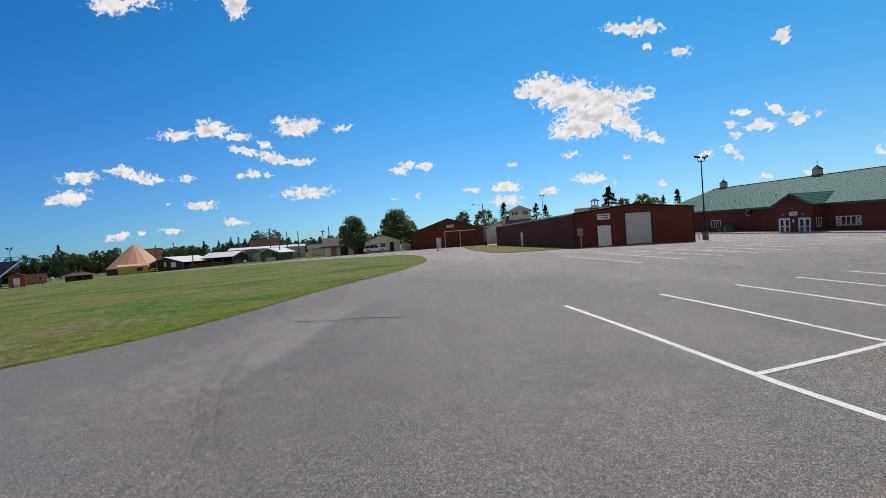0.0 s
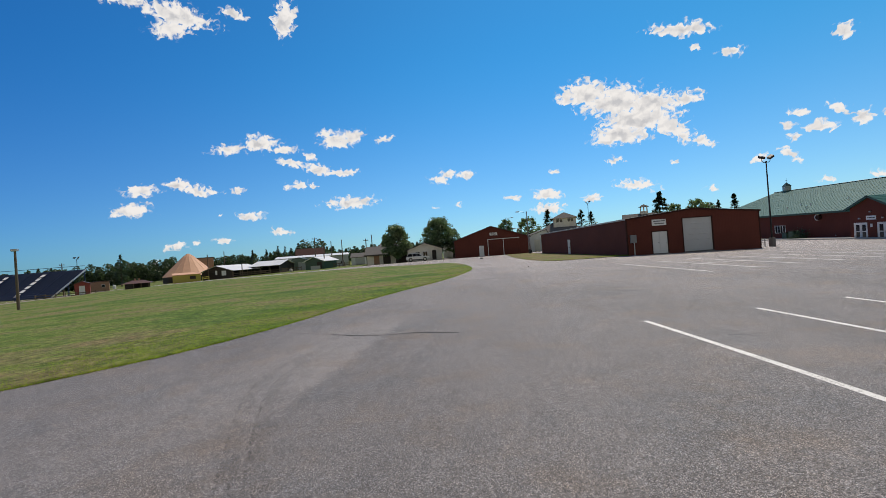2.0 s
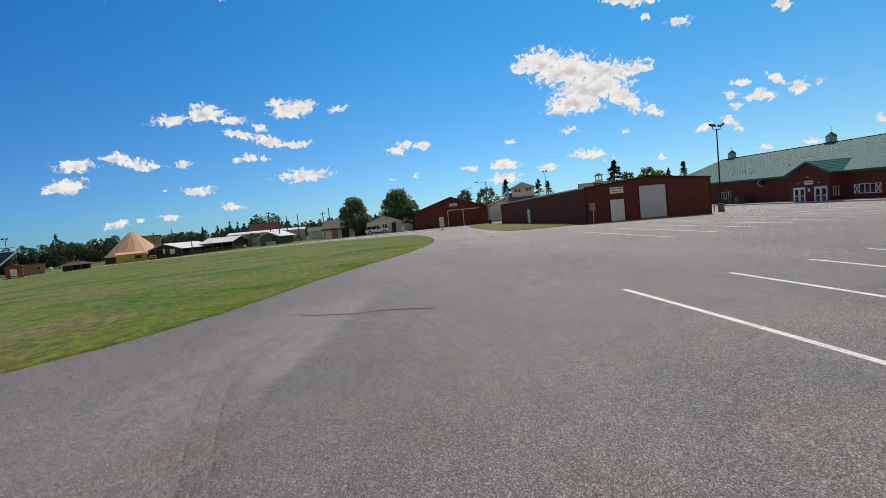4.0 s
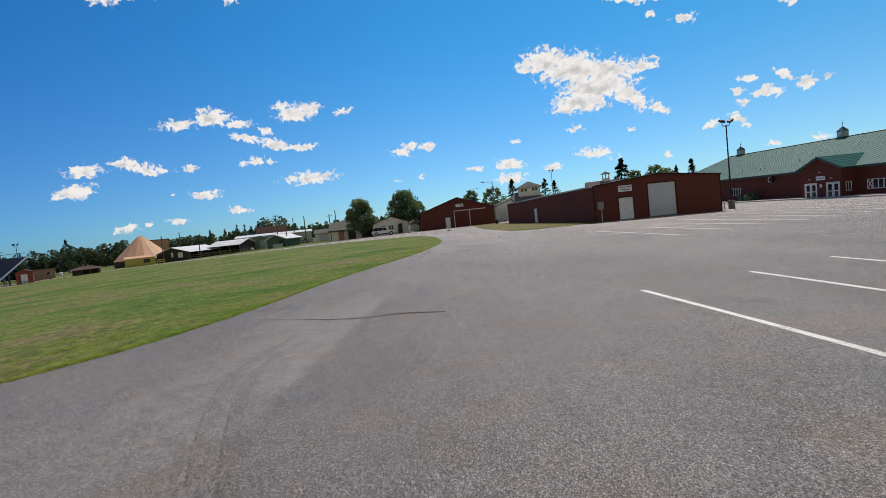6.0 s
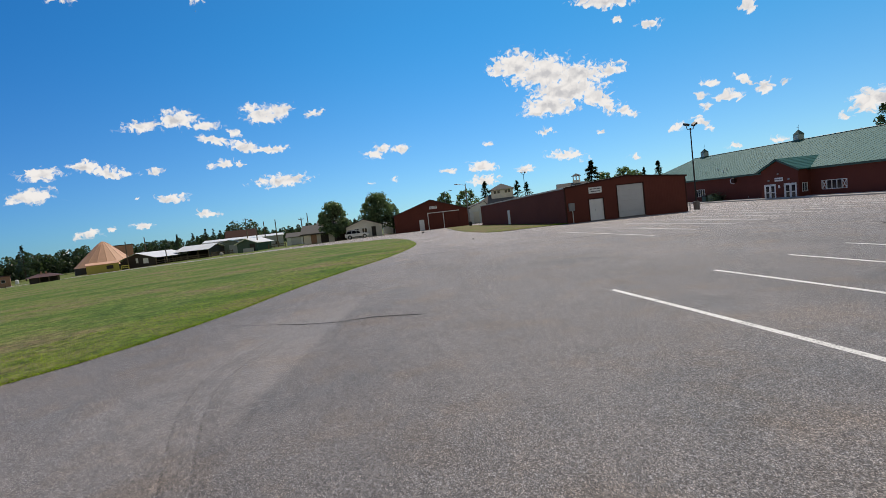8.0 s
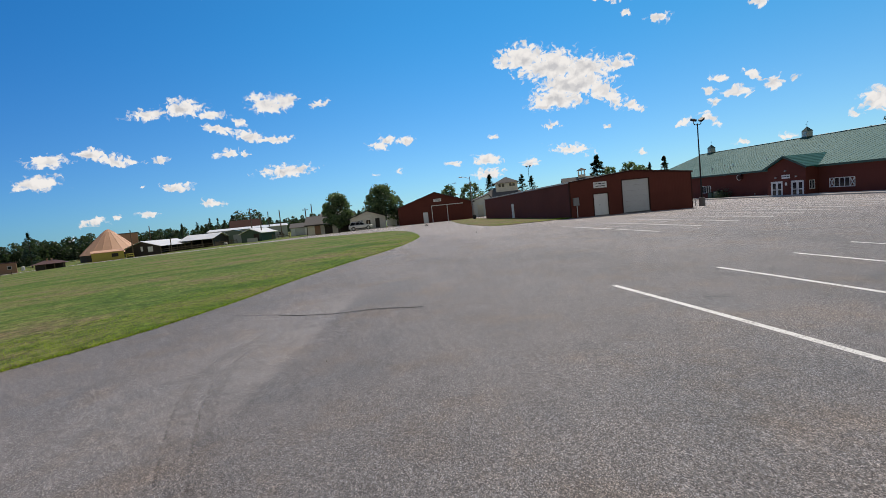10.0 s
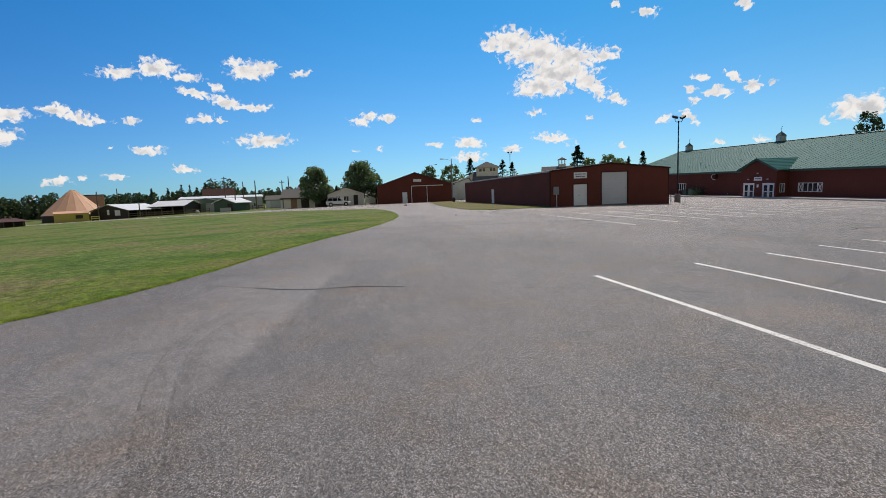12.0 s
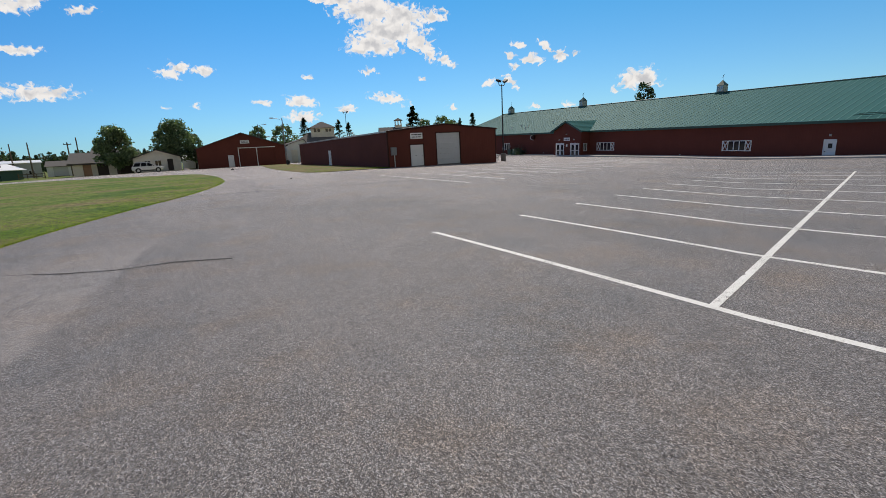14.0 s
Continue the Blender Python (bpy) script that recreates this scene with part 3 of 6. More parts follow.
def drape(name, near, far, nu, nv, lift, material, kind="structure", label="", category=""):
    """A sheet between two polylines that follows the ground."""
    def resample(pts, k):
        pts = [Vector(p) for p in pts]
        acc = [0.0]
        for p, q in zip(pts, pts[1:]):
            acc.append(acc[-1] + (q - p).length)
        out = []
        for i in range(k + 1):
            s = acc[-1] * (i / k) ** 1.6
            j = max(0, min(len(pts) - 2, next((m for m in range(len(acc) - 1) if acc[m + 1] >= s), len(pts) - 2)))
            f = (s - acc[j]) / max(1e-9, acc[j + 1] - acc[j])
            p0, p1, p2, p3 = pts[max(0, j - 1)], pts[j], pts[j + 1], pts[min(len(pts) - 1, j + 2)]
            out.append(0.5 * (2 * p1 + (p2 - p0) * f + (2 * p0 - 5 * p1 + 4 * p2 - p3) * f * f + (3 * p1 - p0 - 3 * p2 + p3) * f ** 3))
        return out
    a, b = resample(near, nu), resample(far, nu)
    bm = bmesh.new()
    rows = []
    for p, q in zip(a, b):
        row = []
        wide = max(0.2, (q - p).length)
        rim = min(0.2, 0.07 / wide)
        steps = [0.0] + [rim + (1 - 2 * rim) * (0.5 - 0.5 * math.cos(math.pi * k / (nv - 2))) for k in range(nv - 1)] + [1.0]
        for j in range(nv + 1):
            g = p.lerp(q, steps[j])
            edge = lift if 0 < j < nv else -0.03
            row.append(bm.verts.new((g.x, g.y, ground_z(g.x, g.y) + edge)))
        rows.append(row)
    for r, s in zip(rows, rows[1:]):
        for j in range(nv):
            bm.faces.new((r[j], r[j + 1], s[j + 1], s[j]))
    bmesh.ops.recalc_face_normals(bm, faces=bm.faces[:])
    if sum(f.normal.z for f in bm.faces) < 0:
        bmesh.ops.reverse_faces(bm, faces=bm.faces[:])
    for f in bm.faces:
        f.smooth = True
    ob = new(name, mesh_from(name, bm, material))
    return tagged(ob, label, category, "", kind), a


def strip_on_ground(bm, pts, width, lift, step=0.8, wander=0.0, rng=None):
    """A flat band along a polyline, laid on the ground."""
    out = []
    for p, q in zip(pts, pts[1:]):
        p, q = Vector(p), Vector(q)
        k = max(1, int((q - p).length / step))
        out += [p.lerp(q, i / k) for i in range(k)]
    out.append(Vector(pts[-1]))
    row = []
    for i, p in enumerate(out):
        d = (out[min(i + 1, len(out) - 1)] - out[max(i - 1, 0)]).normalized()
        side = Vector((-d.y, d.x))
        c = p + side * (rng.uniform(-wander, wander) if rng else 0.0)
        half = width / 2 * (rng.uniform(0.5, 1.2) if rng and wander else 1.0)
        row.append([bm.verts.new((*(c + side * s * half), ground_z(c.x, c.y) + lift)) for s in (-1, 1)])
    for a, b in zip(row, row[1:]):
        bm.faces.new((a[0], b[0], b[1], a[1]))
    bm.normal_update()
    for f in bm.faces:
        if f.normal.z < 0:
            f.normal_flip()


# ---------------------------------------------------------------- land
def build_ground():
    bm = bmesh.new()
    radii = [0.0] + [2.0 * 1.16 ** i for i in range(52)]
    n = 120
    rings = []
    for r in radii:
        if r == 0:
            rings.append([bm.verts.new((-0.6, 2.1, -0.1))])
        else:
            ring = []
            for i in range(n):
                a = 2 * math.pi * i / n
                x, y = -0.6 + r * math.sin(a), 2.1 + r * math.cos(a)
                ring.append(bm.verts.new((x, y, ground_z(x, y) - 0.1)))
            rings.append(ring)
    for i in range(n):
        bm.faces.new((rings[0][0], rings[1][(i + 1) % n], rings[1][i]))
        for a, b in zip(rings[1:], rings[2:]):
            bm.faces.new((a[i], a[(i + 1) % n], b[(i + 1) % n], b[i]))
    for f in bm.faces:
        f.smooth = True
        if f.normal.z < 0:
            f.normal_flip()
    tagged(new("ground", mesh_from("ground", bm, M_GRASS)), "wide level ground of mown grass", "ground", "", "structure")


FAR_EDGE = [(3.1, 46.5), (3.15, 52.0), (2.2, 61.8), (-0.5, 66.3), (-3.7, 69.2), (-12.6, 78.2), (-22.2, 83.2), (-32.4, 87.4), (-45.6, 96.8), (-58.0, 102.0), (-69.5, 104.8), (-95.0, 110.0), (-140.0, 112.0)]
NEAR_EDGE = [(3.1, 46.5), (2.73, 39.2), (1.39, 32.5), (-0.19, 27.2), (-1.77, 23.2), (-3.42, 18.5), (-4.35, 15.2), (-5.07, 13.4), (-5.66, 12.2), (-6.22, 11.45), (-6.78, 10.9), (-9.0, 9.2), (-14.0, 6.0), (-40.0, -8.0), (-90.0, -25.0)]


def build_lot():
    """The asphalt lot and road, one sheet under the lawn's edge."""
    bm = bmesh.new()
    xs = [-140 + 4 * i for i in range(31)] + [-19 + i for i in range(7)] + [-12 + 0.4 * i for i in range(106)] + [31 + i for i in range(24)]
    near = [-45 + 3 * i for i in range(14)] + [-3 + 0.4 * i for i in range(86)]
    fe = sorted(FAR_EDGE[2:])

    def top(x):
        if x >= 22:
            return 100.0
        if x >= 3:
            return 101.0
        for (x0, y0), (x1, y1) in zip(fe, fe[1:]):
            if x0 <= x <= x1:
                return y0 + (y1 - y0) * (x - x0) / (x1 - x0) + 6.5 + max(0.0, (x + 25) * 0.85)
        return 118.0
    cols = []
    for x in xs:
        t = top(x)
        cols.append([bm.verts.new((x, y, ground_z(x, y) - 0.003)) for y in near + [31.8 + (t - 31.8) * j / 46 for j in range(1, 47)]])
    for a, b in zip(cols, cols[1:]):
        for j in range(len(a) - 1):
            bm.faces.new((a[j], b[j], b[j + 1], a[j + 1]))
    for f in bm.faces:
        f.smooth = True
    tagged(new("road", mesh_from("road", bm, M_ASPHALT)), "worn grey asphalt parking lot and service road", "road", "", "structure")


build_ground()
build_lot()
lawn, lawn_edge = drape("lawn", NEAR_EDGE, FAR_EDGE, 90, 30, 0.035, M_GRASS, "structure", "mown lawn, patchy green and dry brown, beside the asphalt", "lawn")
ISLAND_L = [(12.4, 43.7), (10.4, 45.0), (10.0, 50.0), (10.3, 59.4), (11.2, 70.0), (13.5, 90.0)]
ISLAND_R = [(17.7, 44.9), (17.8, 46.5), (17.9, 52.0), (17.9, 62.0), (17.9, 75.0), (18.2, 92.0)]
drape("verge", ISLAND_L, ISLAND_R, 24, 8, 0.04, M_VERGE, "structure", "rough half-dry grass verge along the red shed", "grass verge")


def build_blades():
    """Grass blades and tufts: dense along the lawn's near rim, thinner inwards."""
    rng = random.Random(5)
    bm = bmesh.new()

    def blade(x, y, h, lean):
        a = rng.uniform(0, 6.28)
        w = rng.uniform(0.006, 0.014)
        z = ground_z(x, y) + 0.01
        cx, cy = math.cos(a), math.sin(a)
        l = rng.uniform(0, lean)
        v = [bm.verts.new(p) for p in ((x - cx * w, y - cy * w, z), (x + cx * w, y + cy * w, z), (x - cy * l, y + cx * l, z + h))]
        bm.faces.new(v)
    for p, q in zip(lawn_edge, lawn_edge[1:]):
        mid = (p + q) / 2
        dist = (mid - Vector((-0.6, 2.1))).length
        if dist > 50:
            continue
        side = Vector((-(q - p).y, (q - p).x)).normalized()
        if side.x > 0:
            side = -side
        length = (q - p).length
        k = int(length * 2200 / max(8.0, dist))
        for _ in range(k):
            g = p.lerp(q, rng.random()) - side * rng.uniform(-0.25, 0.06) * (1 if rng.random() < 0.6 else -0.3)
            blade(g.x, g.y, rng.uniform(0.015, 0.045), 0.05)
        # the lawn is lushest in the first three paces from the asphalt
        for _ in range(int(length * 30000 / max(8.0, dist))):
            u = rng.random() ** 1.35 * 3.6 * (1 if rng.random() < 0.85 else 2.2)
            if noise.noise(Vector(((p.x + q.x) * 0.35, (p.y + q.y) * 0.35, u * 0.7))) < -0.12 + 0.1 * u - 0.35:
                continue
            g = p.lerp(q, rng.random()) + side * u
            blade(g.x, g.y, rng.uniform(0.02, 0.06), 0.05)
    tagged(new("grass_blades", mesh_from("grass_blades", bm, M_BLADE)), "short mown grass blades with dry tips", "grass", "", "stuff")


build_blades()


def build_weeds():
    rng = random.Random(8)
    bm = bmesh.new()
    for _ in range(1500):
        f = rng.random()
        x, y = rng.choice(((17.75 - rng.random() ** 2 * 1.2, 45.5 + f * 30), (10.3 + f * 7, 44.6 + rng.random() * 2.5), (17.2 + rng.gauss(0, 0.35), 45.4 + rng.gauss(0, 0.4))))
        z, h, a = ground_z(x, y), rng.uniform(0.05, 0.16), rng.uniform(0, 6.28)
        w = 0.02
        bm.faces.new([bm.verts.new(p) for p in ((x - math.cos(a) * w, y - math.sin(a) * w, z), (x + math.cos(a) * w, y + math.sin(a) * w, z), (x + rng.gauss(0, 0.08), y + rng.gauss(0, 0.08), z + h))])
    tagged(new("weeds", mesh_from("weeds", bm, M_BLADE)), "tall dry weeds at the foot of the shed wall", "weeds", "", "stuff")


build_weeds()


def build_lines():
    """Painted stall lines: a double row near by and another beyond the aisle."""
    def line(pts, width=0.11):
        bm = bmesh.new()
        strip_on_ground(bm, pts, width, 0.001, 0.35)
        ob = new("stall_line", mesh_from("stall_line", bm, M_LINE))
        tagged(ob, "worn white painted parking stall line on asphalt", "road marking", "stall lines", "structure")
    ends = [(3.86, 10.7), (6.7, 11.48), (9.5, 12.42)] + [(9.5 + 2.72 * k, 12.42 + 0.95 * k) for k in range(1, 8)]
    for k, (x, y) in enumerate(ends):
        cx, cy = 4.0 + 2.85 * k, 5.06 + 0.9 * k
        line([(x, y), (cx, cy), (cx + (cx - x) * 0.9, 2 * cy - y)])
    line([(3.95, 5.05), (4.0 + 2.85 * 9.3, 5.06 + 0.9 * 9.3)], 0.1)
    for k in range(11):
        x = 11.92 + 2.82 * k
        y0, y1 = 21.8 + 0.335 * 2.82 * k, 32.9 + 0.24 * 2.82 * k
        line([(x, y1), (x + 0.0, y0)])
    line([(11.9 + 2.82 * 1.0, 27.8), (11.9 + 2.82 * 2.0, 28.4)], 0.12)


build_lines()


def build_marks():
    rng = random.Random(3)

    def mark(name, pts, width, material, label, wander=0.0, step=0.25, lift=0.004):
        bm = bmesh.new()
        strip_on_ground(bm, pts, width, lift, step, wander, rng if wander else None)
        tagged(new(name, mesh_from(name, bm, material)), label, "crack" if "crack" in name else "tyre mark", "", "structure")
    mark("crack", [(-3.98, 12.98), (-3.3, 12.5), (-2.75, 12.1)], 0.03, M_FAINT, "hairline crack in the asphalt", 0.012)
    mark("crack", [(-2.75, 12.1), (-2.3, 11.75), (-1.6, 11.38), (-0.75, 11.3), (0.1, 10.9)], 0.06, M_CRACK, "dark tar-filled crack across the asphalt", 0.012)
    mark("crack", [(0.1, 10.9), (0.9, 10.6), (2.4, 9.9), (3.9, 9.3), (5.2, 8.6)], 0.02, M_FAINT, "hairline crack in the asphalt", 0.02)
    mark("crack", [(12.2, 16.9), (13.2, 17.3), (14.6, 17.3), (16.2, 16.9), (17.4, 16.8), (18.4, 17.2), (19.4, 17.5)], 0.05, M_CRACK, "wandering dark crack in the asphalt", 0.03)
    mark("crack", [(19.4, 17.5), (18.9, 18.3), (17.6, 18.9), (15.8, 19.7), (13.8, 20.4)], 0.05, M_FAINT, "hairline crack that forks from the dark one", 0.04)
    mark("crack", [(18.4, 17.2), (18.9, 17.75), (19.5, 17.9), (19.4, 17.5), (21.2, 17.9), (23.5, 18.6)], 0.06, M_CRACK, "forked end of a dark crack in the asphalt", 0.05)
    mark("crack", [(4.2, 17.0), (6.0, 16.2), (8.0, 15.6), (10.5, 14.2)], 0.025, M_FAINT, "hairline crack in the asphalt", 0.03)
    mark("crack", [(-1.5, 27.6), (2.11, 26.66), (3.86, 26.35), (6.43, 25.8), (7.91, 25.72), (9.7, 25.9), (12.0, 25.4)], 0.2, M_FAINT, "hairline crack in the asphalt", 0.03)
    # two wheel tracks, each with a dark rim on either side of the tread
    for pts in ([(-1.95, 4.3), (-2.29, 5.39), (-2.61, 6.34), (-2.91, 7.41), (-3.0, 8.0), (-3.07, 8.73), (-2.95, 9.5), (-2.6, 10.6)], [(-1.7, 4.3), (-2.01, 5.22), (-2.28, 6.08), (-2.57, 7.16), (-2.72, 8.0), (-2.76, 8.5), (-2.65, 9.3), (-2.3, 10.4)]):
        mark("tyre_mark", pts, 0.028, M_TYRE_RIM, "thin dark curved tyre mark on asphalt", 0.0, 0.3, 0.002)
        mark("tyre_mark", [(x + 0.09, y) for x, y in pts], 0.13, M_TYRE_MARK, "faint curved tyre mark on asphalt", 0.0, 0.3, 0.0015)
    for x, y in ((27.6, 24.2), (29.0, 23.4), (33.5, 19.6), (24.4, 29.8), (31.5, 33.0)):
        mark("crack", [(x, y), (x + 0.5, y + 0.35), (x + 0.7, y + 0.2), (x + 1.3, y + 0.55)], 0.09, M_CRACK, "short dark crack in the asphalt", 0.05)
    for cx, cy, r, a0 in ((6.9, 21.2, 6.2, 2.7), (7.1, 21.0, 5.7, 2.7)):
        mark("tyre_mark", [(cx + r * math.cos(a), cy + r * math.sin(a)) for a in [a0 + 0.08 * i for i in range(18)]], 0.13, M_FAINT_MARK, "faint curved tyre mark on asphalt", 0.0, 0.3, 0.0015)
    mark("tyre_mark", [(6.7, 8.65), (8.0, 9.18), (9.0, 9.8), (9.6, 10.4), (9.8, 11.0), (10.1, 11.5)], 0.16, M_TYRE_MARK, "faint curved tyre mark on asphalt", 0.0, 0.3, 0.0015)


build_marks()


# ---------------------------------------------------------------- red shed
def door_leaf(owner, u0, u1, h, y=0.05, label="white metal door leaf"):
    d = part("door", soft_box(u0, y, 0.02, u1, y + 0.05, h, 0.008, 1), M_WHITE, owner, label)
    part("door_handle", boxes((u1 - 0.14, y - 0.05, 0.98, u1 - 0.09, y, 1.02), (u1 - 0.2, y - 0.065, 0.985, u1 - 0.09, y - 0.05, 1.015)), M_DARK_METAL, d)
    return d


def lettered_sign(owner, u0, z0, u1, z1, y, rows):
    s = part("sign", soft_box(u0, y - 0.03, z0, u1, y, z1, 0.01, 1), M_SIGN, owner, "white sign with two rows of dark lettering")
    h = (z1 - z0) / (rows * 2 + 1)
    for r in range(rows):
        z = z1 - h * (2 * r + 2)
        inset = (u1 - u0) * (0.1 + 0.06 * r)
        a, b = u0 + inset, u1 - inset
        words = (0.0, 0.22, 0.27, 0.62, 0.67, 1.0) if r == 0 else (0.0, 0.36, 0.41, 0.58, 0.63, 1.0)
        for p, q in zip(words[::2], words[1::2]):
            part("letter_bar", boxes((a + (b - a) * p, y - 0.037, z + h * 0.2, a + (b - a) * q, y - 0.031, z + h * 0.85)), M_INK, s)


def build_shed():
    sx, sy, w, d = 17.95, 45.2, 12.7, 34.5
    shed = thing("storage_shed", sx, sy, 0, "long dark red metal-sided shed with low gable roof and white doors", "shed")
    holes = [(2.38, -1.0, 3.88, 2.08), (5.35, -1.0, 8.15, 3.12)]
    gable_house(shed, w, d, 3.32, 0.6, M_RED_X, M_RED_Y, M_GREY_METAL, holes, "y", 0.1, trim=M_RED_TRIM)
    part("threshold", boxes((2.33, -0.03, -1.0, 3.93, 0.1, 0.006), (5.3, -0.03, -1.0, 8.2, 0.1, 0.006)), M_OLD_CONCRETE, shed)
    part("door_frame", boxes((2.33, -0.02, 0.0, 2.41, 0.1, 2.13), (3.85, -0.02, 0.0, 3.93, 0.1, 2.13), (2.41, -0.02, 2.05, 3.85, 0.1, 2.13)), M_RED_TRIM, shed)
    door_leaf(shed, 2.41, 3.125, 2.05)
    door_leaf(shed, 3.135, 3.85, 2.05)
    gate = sub("overhead_door", shed, "white ribbed overhead door, closed")
    for i in range(6):
        part("door_panel", soft_box(5.38, 0.06, 0.02 + i * 0.516, 8.12, 0.11, 0.533 + i * 0.516, 0.004, 1), M_OVERHEAD, gate)
    part("door_frame", boxes((5.28, -0.025, 0.0, 5.37, 0.06, 3.2), (8.13, -0.025, 0.0, 8.22, 0.06, 3.2), (5.37, -0.025, 3.12, 8.13, 0.06, 3.2)), M_RED_TRIM, gate)
    lettered_sign(shed, 2.45, 2.62, 3.8, 3.2, 0.0, 2)
    meter = sub("meter_box", shed, "grey electrical meter box on a conduit")
    part("cabinet", soft_box(0.28, -0.22, 1.15, 0.83, -0.002, 1.9, 0.02), M_BOX, meter)
    part("conduit", tubes(((0.62, -0.1, 0.0), (0.62, -0.1, 1.15), 0.05)), M_GREY_METAL, meter)
    part("corner_trim", boxes((-0.02, -0.02, -1.0, 0.1, -0.003, 3.3), (-0.02, -0.003, -1.0, -0.003, 0.1, 3.3)), M_RED_TRIM, shed)
    part("corner_trim", boxes((w - 0.1, -0.02, -1.0, w + 0.02, -0.003, 3.3)), M_RED_TRIM, shed)
    side = part("side_door", soft_box(-0.06, 18.2, 0.0, -0.004, 19.2, 2.05, 0.01, 1), M_WHITE, shed, "white side door in the long wall")
    part("door_handle", boxes((-0.12, 18.3, 0.98, -0.06, 18.36, 1.03)), M_DARK_METAL, side)
    bm = bmesh.new()
    for i in range(40):
        y = 0.3 + i * 0.86
        slab(bm, [(-0.08, y, 3.465), (w / 2, y, 4.065), (w / 2, y + 0.05, 4.065), (-0.08, y + 0.05, 3.465)], 0.03)
    part("roof_rib", bm, M_SHEET, shed)


build_shed()


# ---------------------------------------------------------------- far red barn
def build_barn():
    barn = thing("red_barn", 4.2, 94.4, -4.5, "dark red metal barn with wide gable and sliding doors", "barn")
    w, d = 14.6, 30.0
    gable_house(barn, w, d, 3.3, 2.4, M_RED_X, M_RED_Y, M_SHINGLE, [(4.75, -1.0, 5.75, 2.1), (6.6, -1.0, 12.6, 3.15)], "y", 0.35, apex=0.5, trim=M_SHINGLE)
    door_leaf(barn, 4.78, 5.72, 2.08)
    part("sliding_door", boxes((6.62, 0.04, 0.02, 9.58, 0.1, 3.12)), M_RED_X, barn)
    part("sliding_door", boxes((9.62, 0.04, 0.02, 12.58, 0.1, 3.12)), M_RED_X, barn)
    part("door_track", boxes((6.5, -0.12, 3.15, 12.7, -0.01, 3.28)), M_WHITE, barn)
    part("door_edge", boxes((6.5, -0.05, 0.0, 6.62, -0.004, 3.15)), M_WHITE, barn)
    part("door_edge", boxes((9.5, -0.05, 0.0, 9.62, -0.004, 3.15)), M_WHITE, barn)
    lettered_sign(barn, 7.0, 3.95, 8.5, 4.5, 0.0, 2)


build_barn()


# ---------------------------------------------------------------- exhibition hall
HALL_L, HALL_D, HALL_E, HALL_R = 118.0, 27.4, 3.92, 4.35
HALL_Y = 94.0


def cupola(owner, u, v, z):
    c = sub("cupola", owner, "small louvred roof cupola with a weathervane")
    part("cupola_base", boxes((u - 0.62, v - 0.62, z - 0.9, u + 0.62, v + 0.62, z + 0.22)), M_GREEN_TRIM, c)
    part("cupola_body", boxes((u - 0.5, v - 0.5, z + 0.22, u + 0.5, v + 0.5, z + 1.1)), M_CUPOLA, c)
    for k in range(5):
        part("louvre", boxes((u - 0.36, v - 0.54, z + 0.32 + 0.14 * k, u + 0.36, v - 0.503, z + 0.4 + 0.14 * k)), M_WHITE, c)
    bm = bmesh.new()
    q = [bm.verts.new((u + a * 0.56, v + b * 0.56, z + 1.1)) for a, b in ((-1, -1), (1, -1), (1, 1), (-1, 1))]
    t = bm.verts.new((u, v, z + 1.85))
    bm.faces.new(q[::-1])
    for i in range(4):
        bm.faces.new((q[i], q[(i + 1) % 4], t))
    part("cupola_roof", bm, M_GREEN_TRIM, c)
    part("weathervane", tubes(((u, v, z + 1.8), (u, v, z + 2.5), 0.022), ((u - 0.25, v, z + 2.2), (u + 0.25, v, z + 2.2), 0.018), ((u, v, z + 2.45), (u + 0.2, v, z + 2.6), 0.026), n=6), M_DARK_METAL, c)


def glazed_doors(owner, u0, y):
    """A pair of white framed glass doors in their opening, 1.85 m wide."""
    d = sub("entrance_door", owner, "pair of white framed glass entrance doors")
    part("door_frame", boxes((u0, y - 0.03, 0, u0 + 0.07, y + 0.1, 2.18), (u0 + 1.78, y - 0.03, 0, u0 + 1.85, y + 0.1, 2.18), (u0 + 0.07, y - 0.03, 2.1, u0 + 1.78, y + 0.1, 2.18)), M_WHITE, d)
    for k in range(2):
        a = u0 + 0.075 + k * 0.855
        leaf = part("door_leaf", boxes((a, y, 0.02, a + 0.16, y + 0.05, 2.09), (a + 0.68, y, 0.02, a + 0.845, y + 0.05, 2.09), (a + 0.16, y, 0.02, a + 0.68, y + 0.05, 0.32), (a + 0.16, y, 1.92, a + 0.68, y + 0.05, 2.09), (a + 0.16, y, 1.02, a + 0.68, y + 0.05, 1.12)), M_WHITE, d)
        part("pane", boxes((a + 0.16, y + 0.02, 0.32, a + 0.68, y + 0.03, 1.02)), M_GLASS, leaf)
        part("pane", boxes((a + 0.16, y + 0.02, 1.12, a + 0.68, y + 0.03, 1.92)), M_GLASS, leaf)
        part("door_handle", tubes(((a + (0.76 if k == 0 else 0.08), y - 0.05, 0.85), (a + (0.76 if k == 0 else 0.08), y - 0.05, 1.25), 0.015, None)), M_GREY_METAL, leaf)


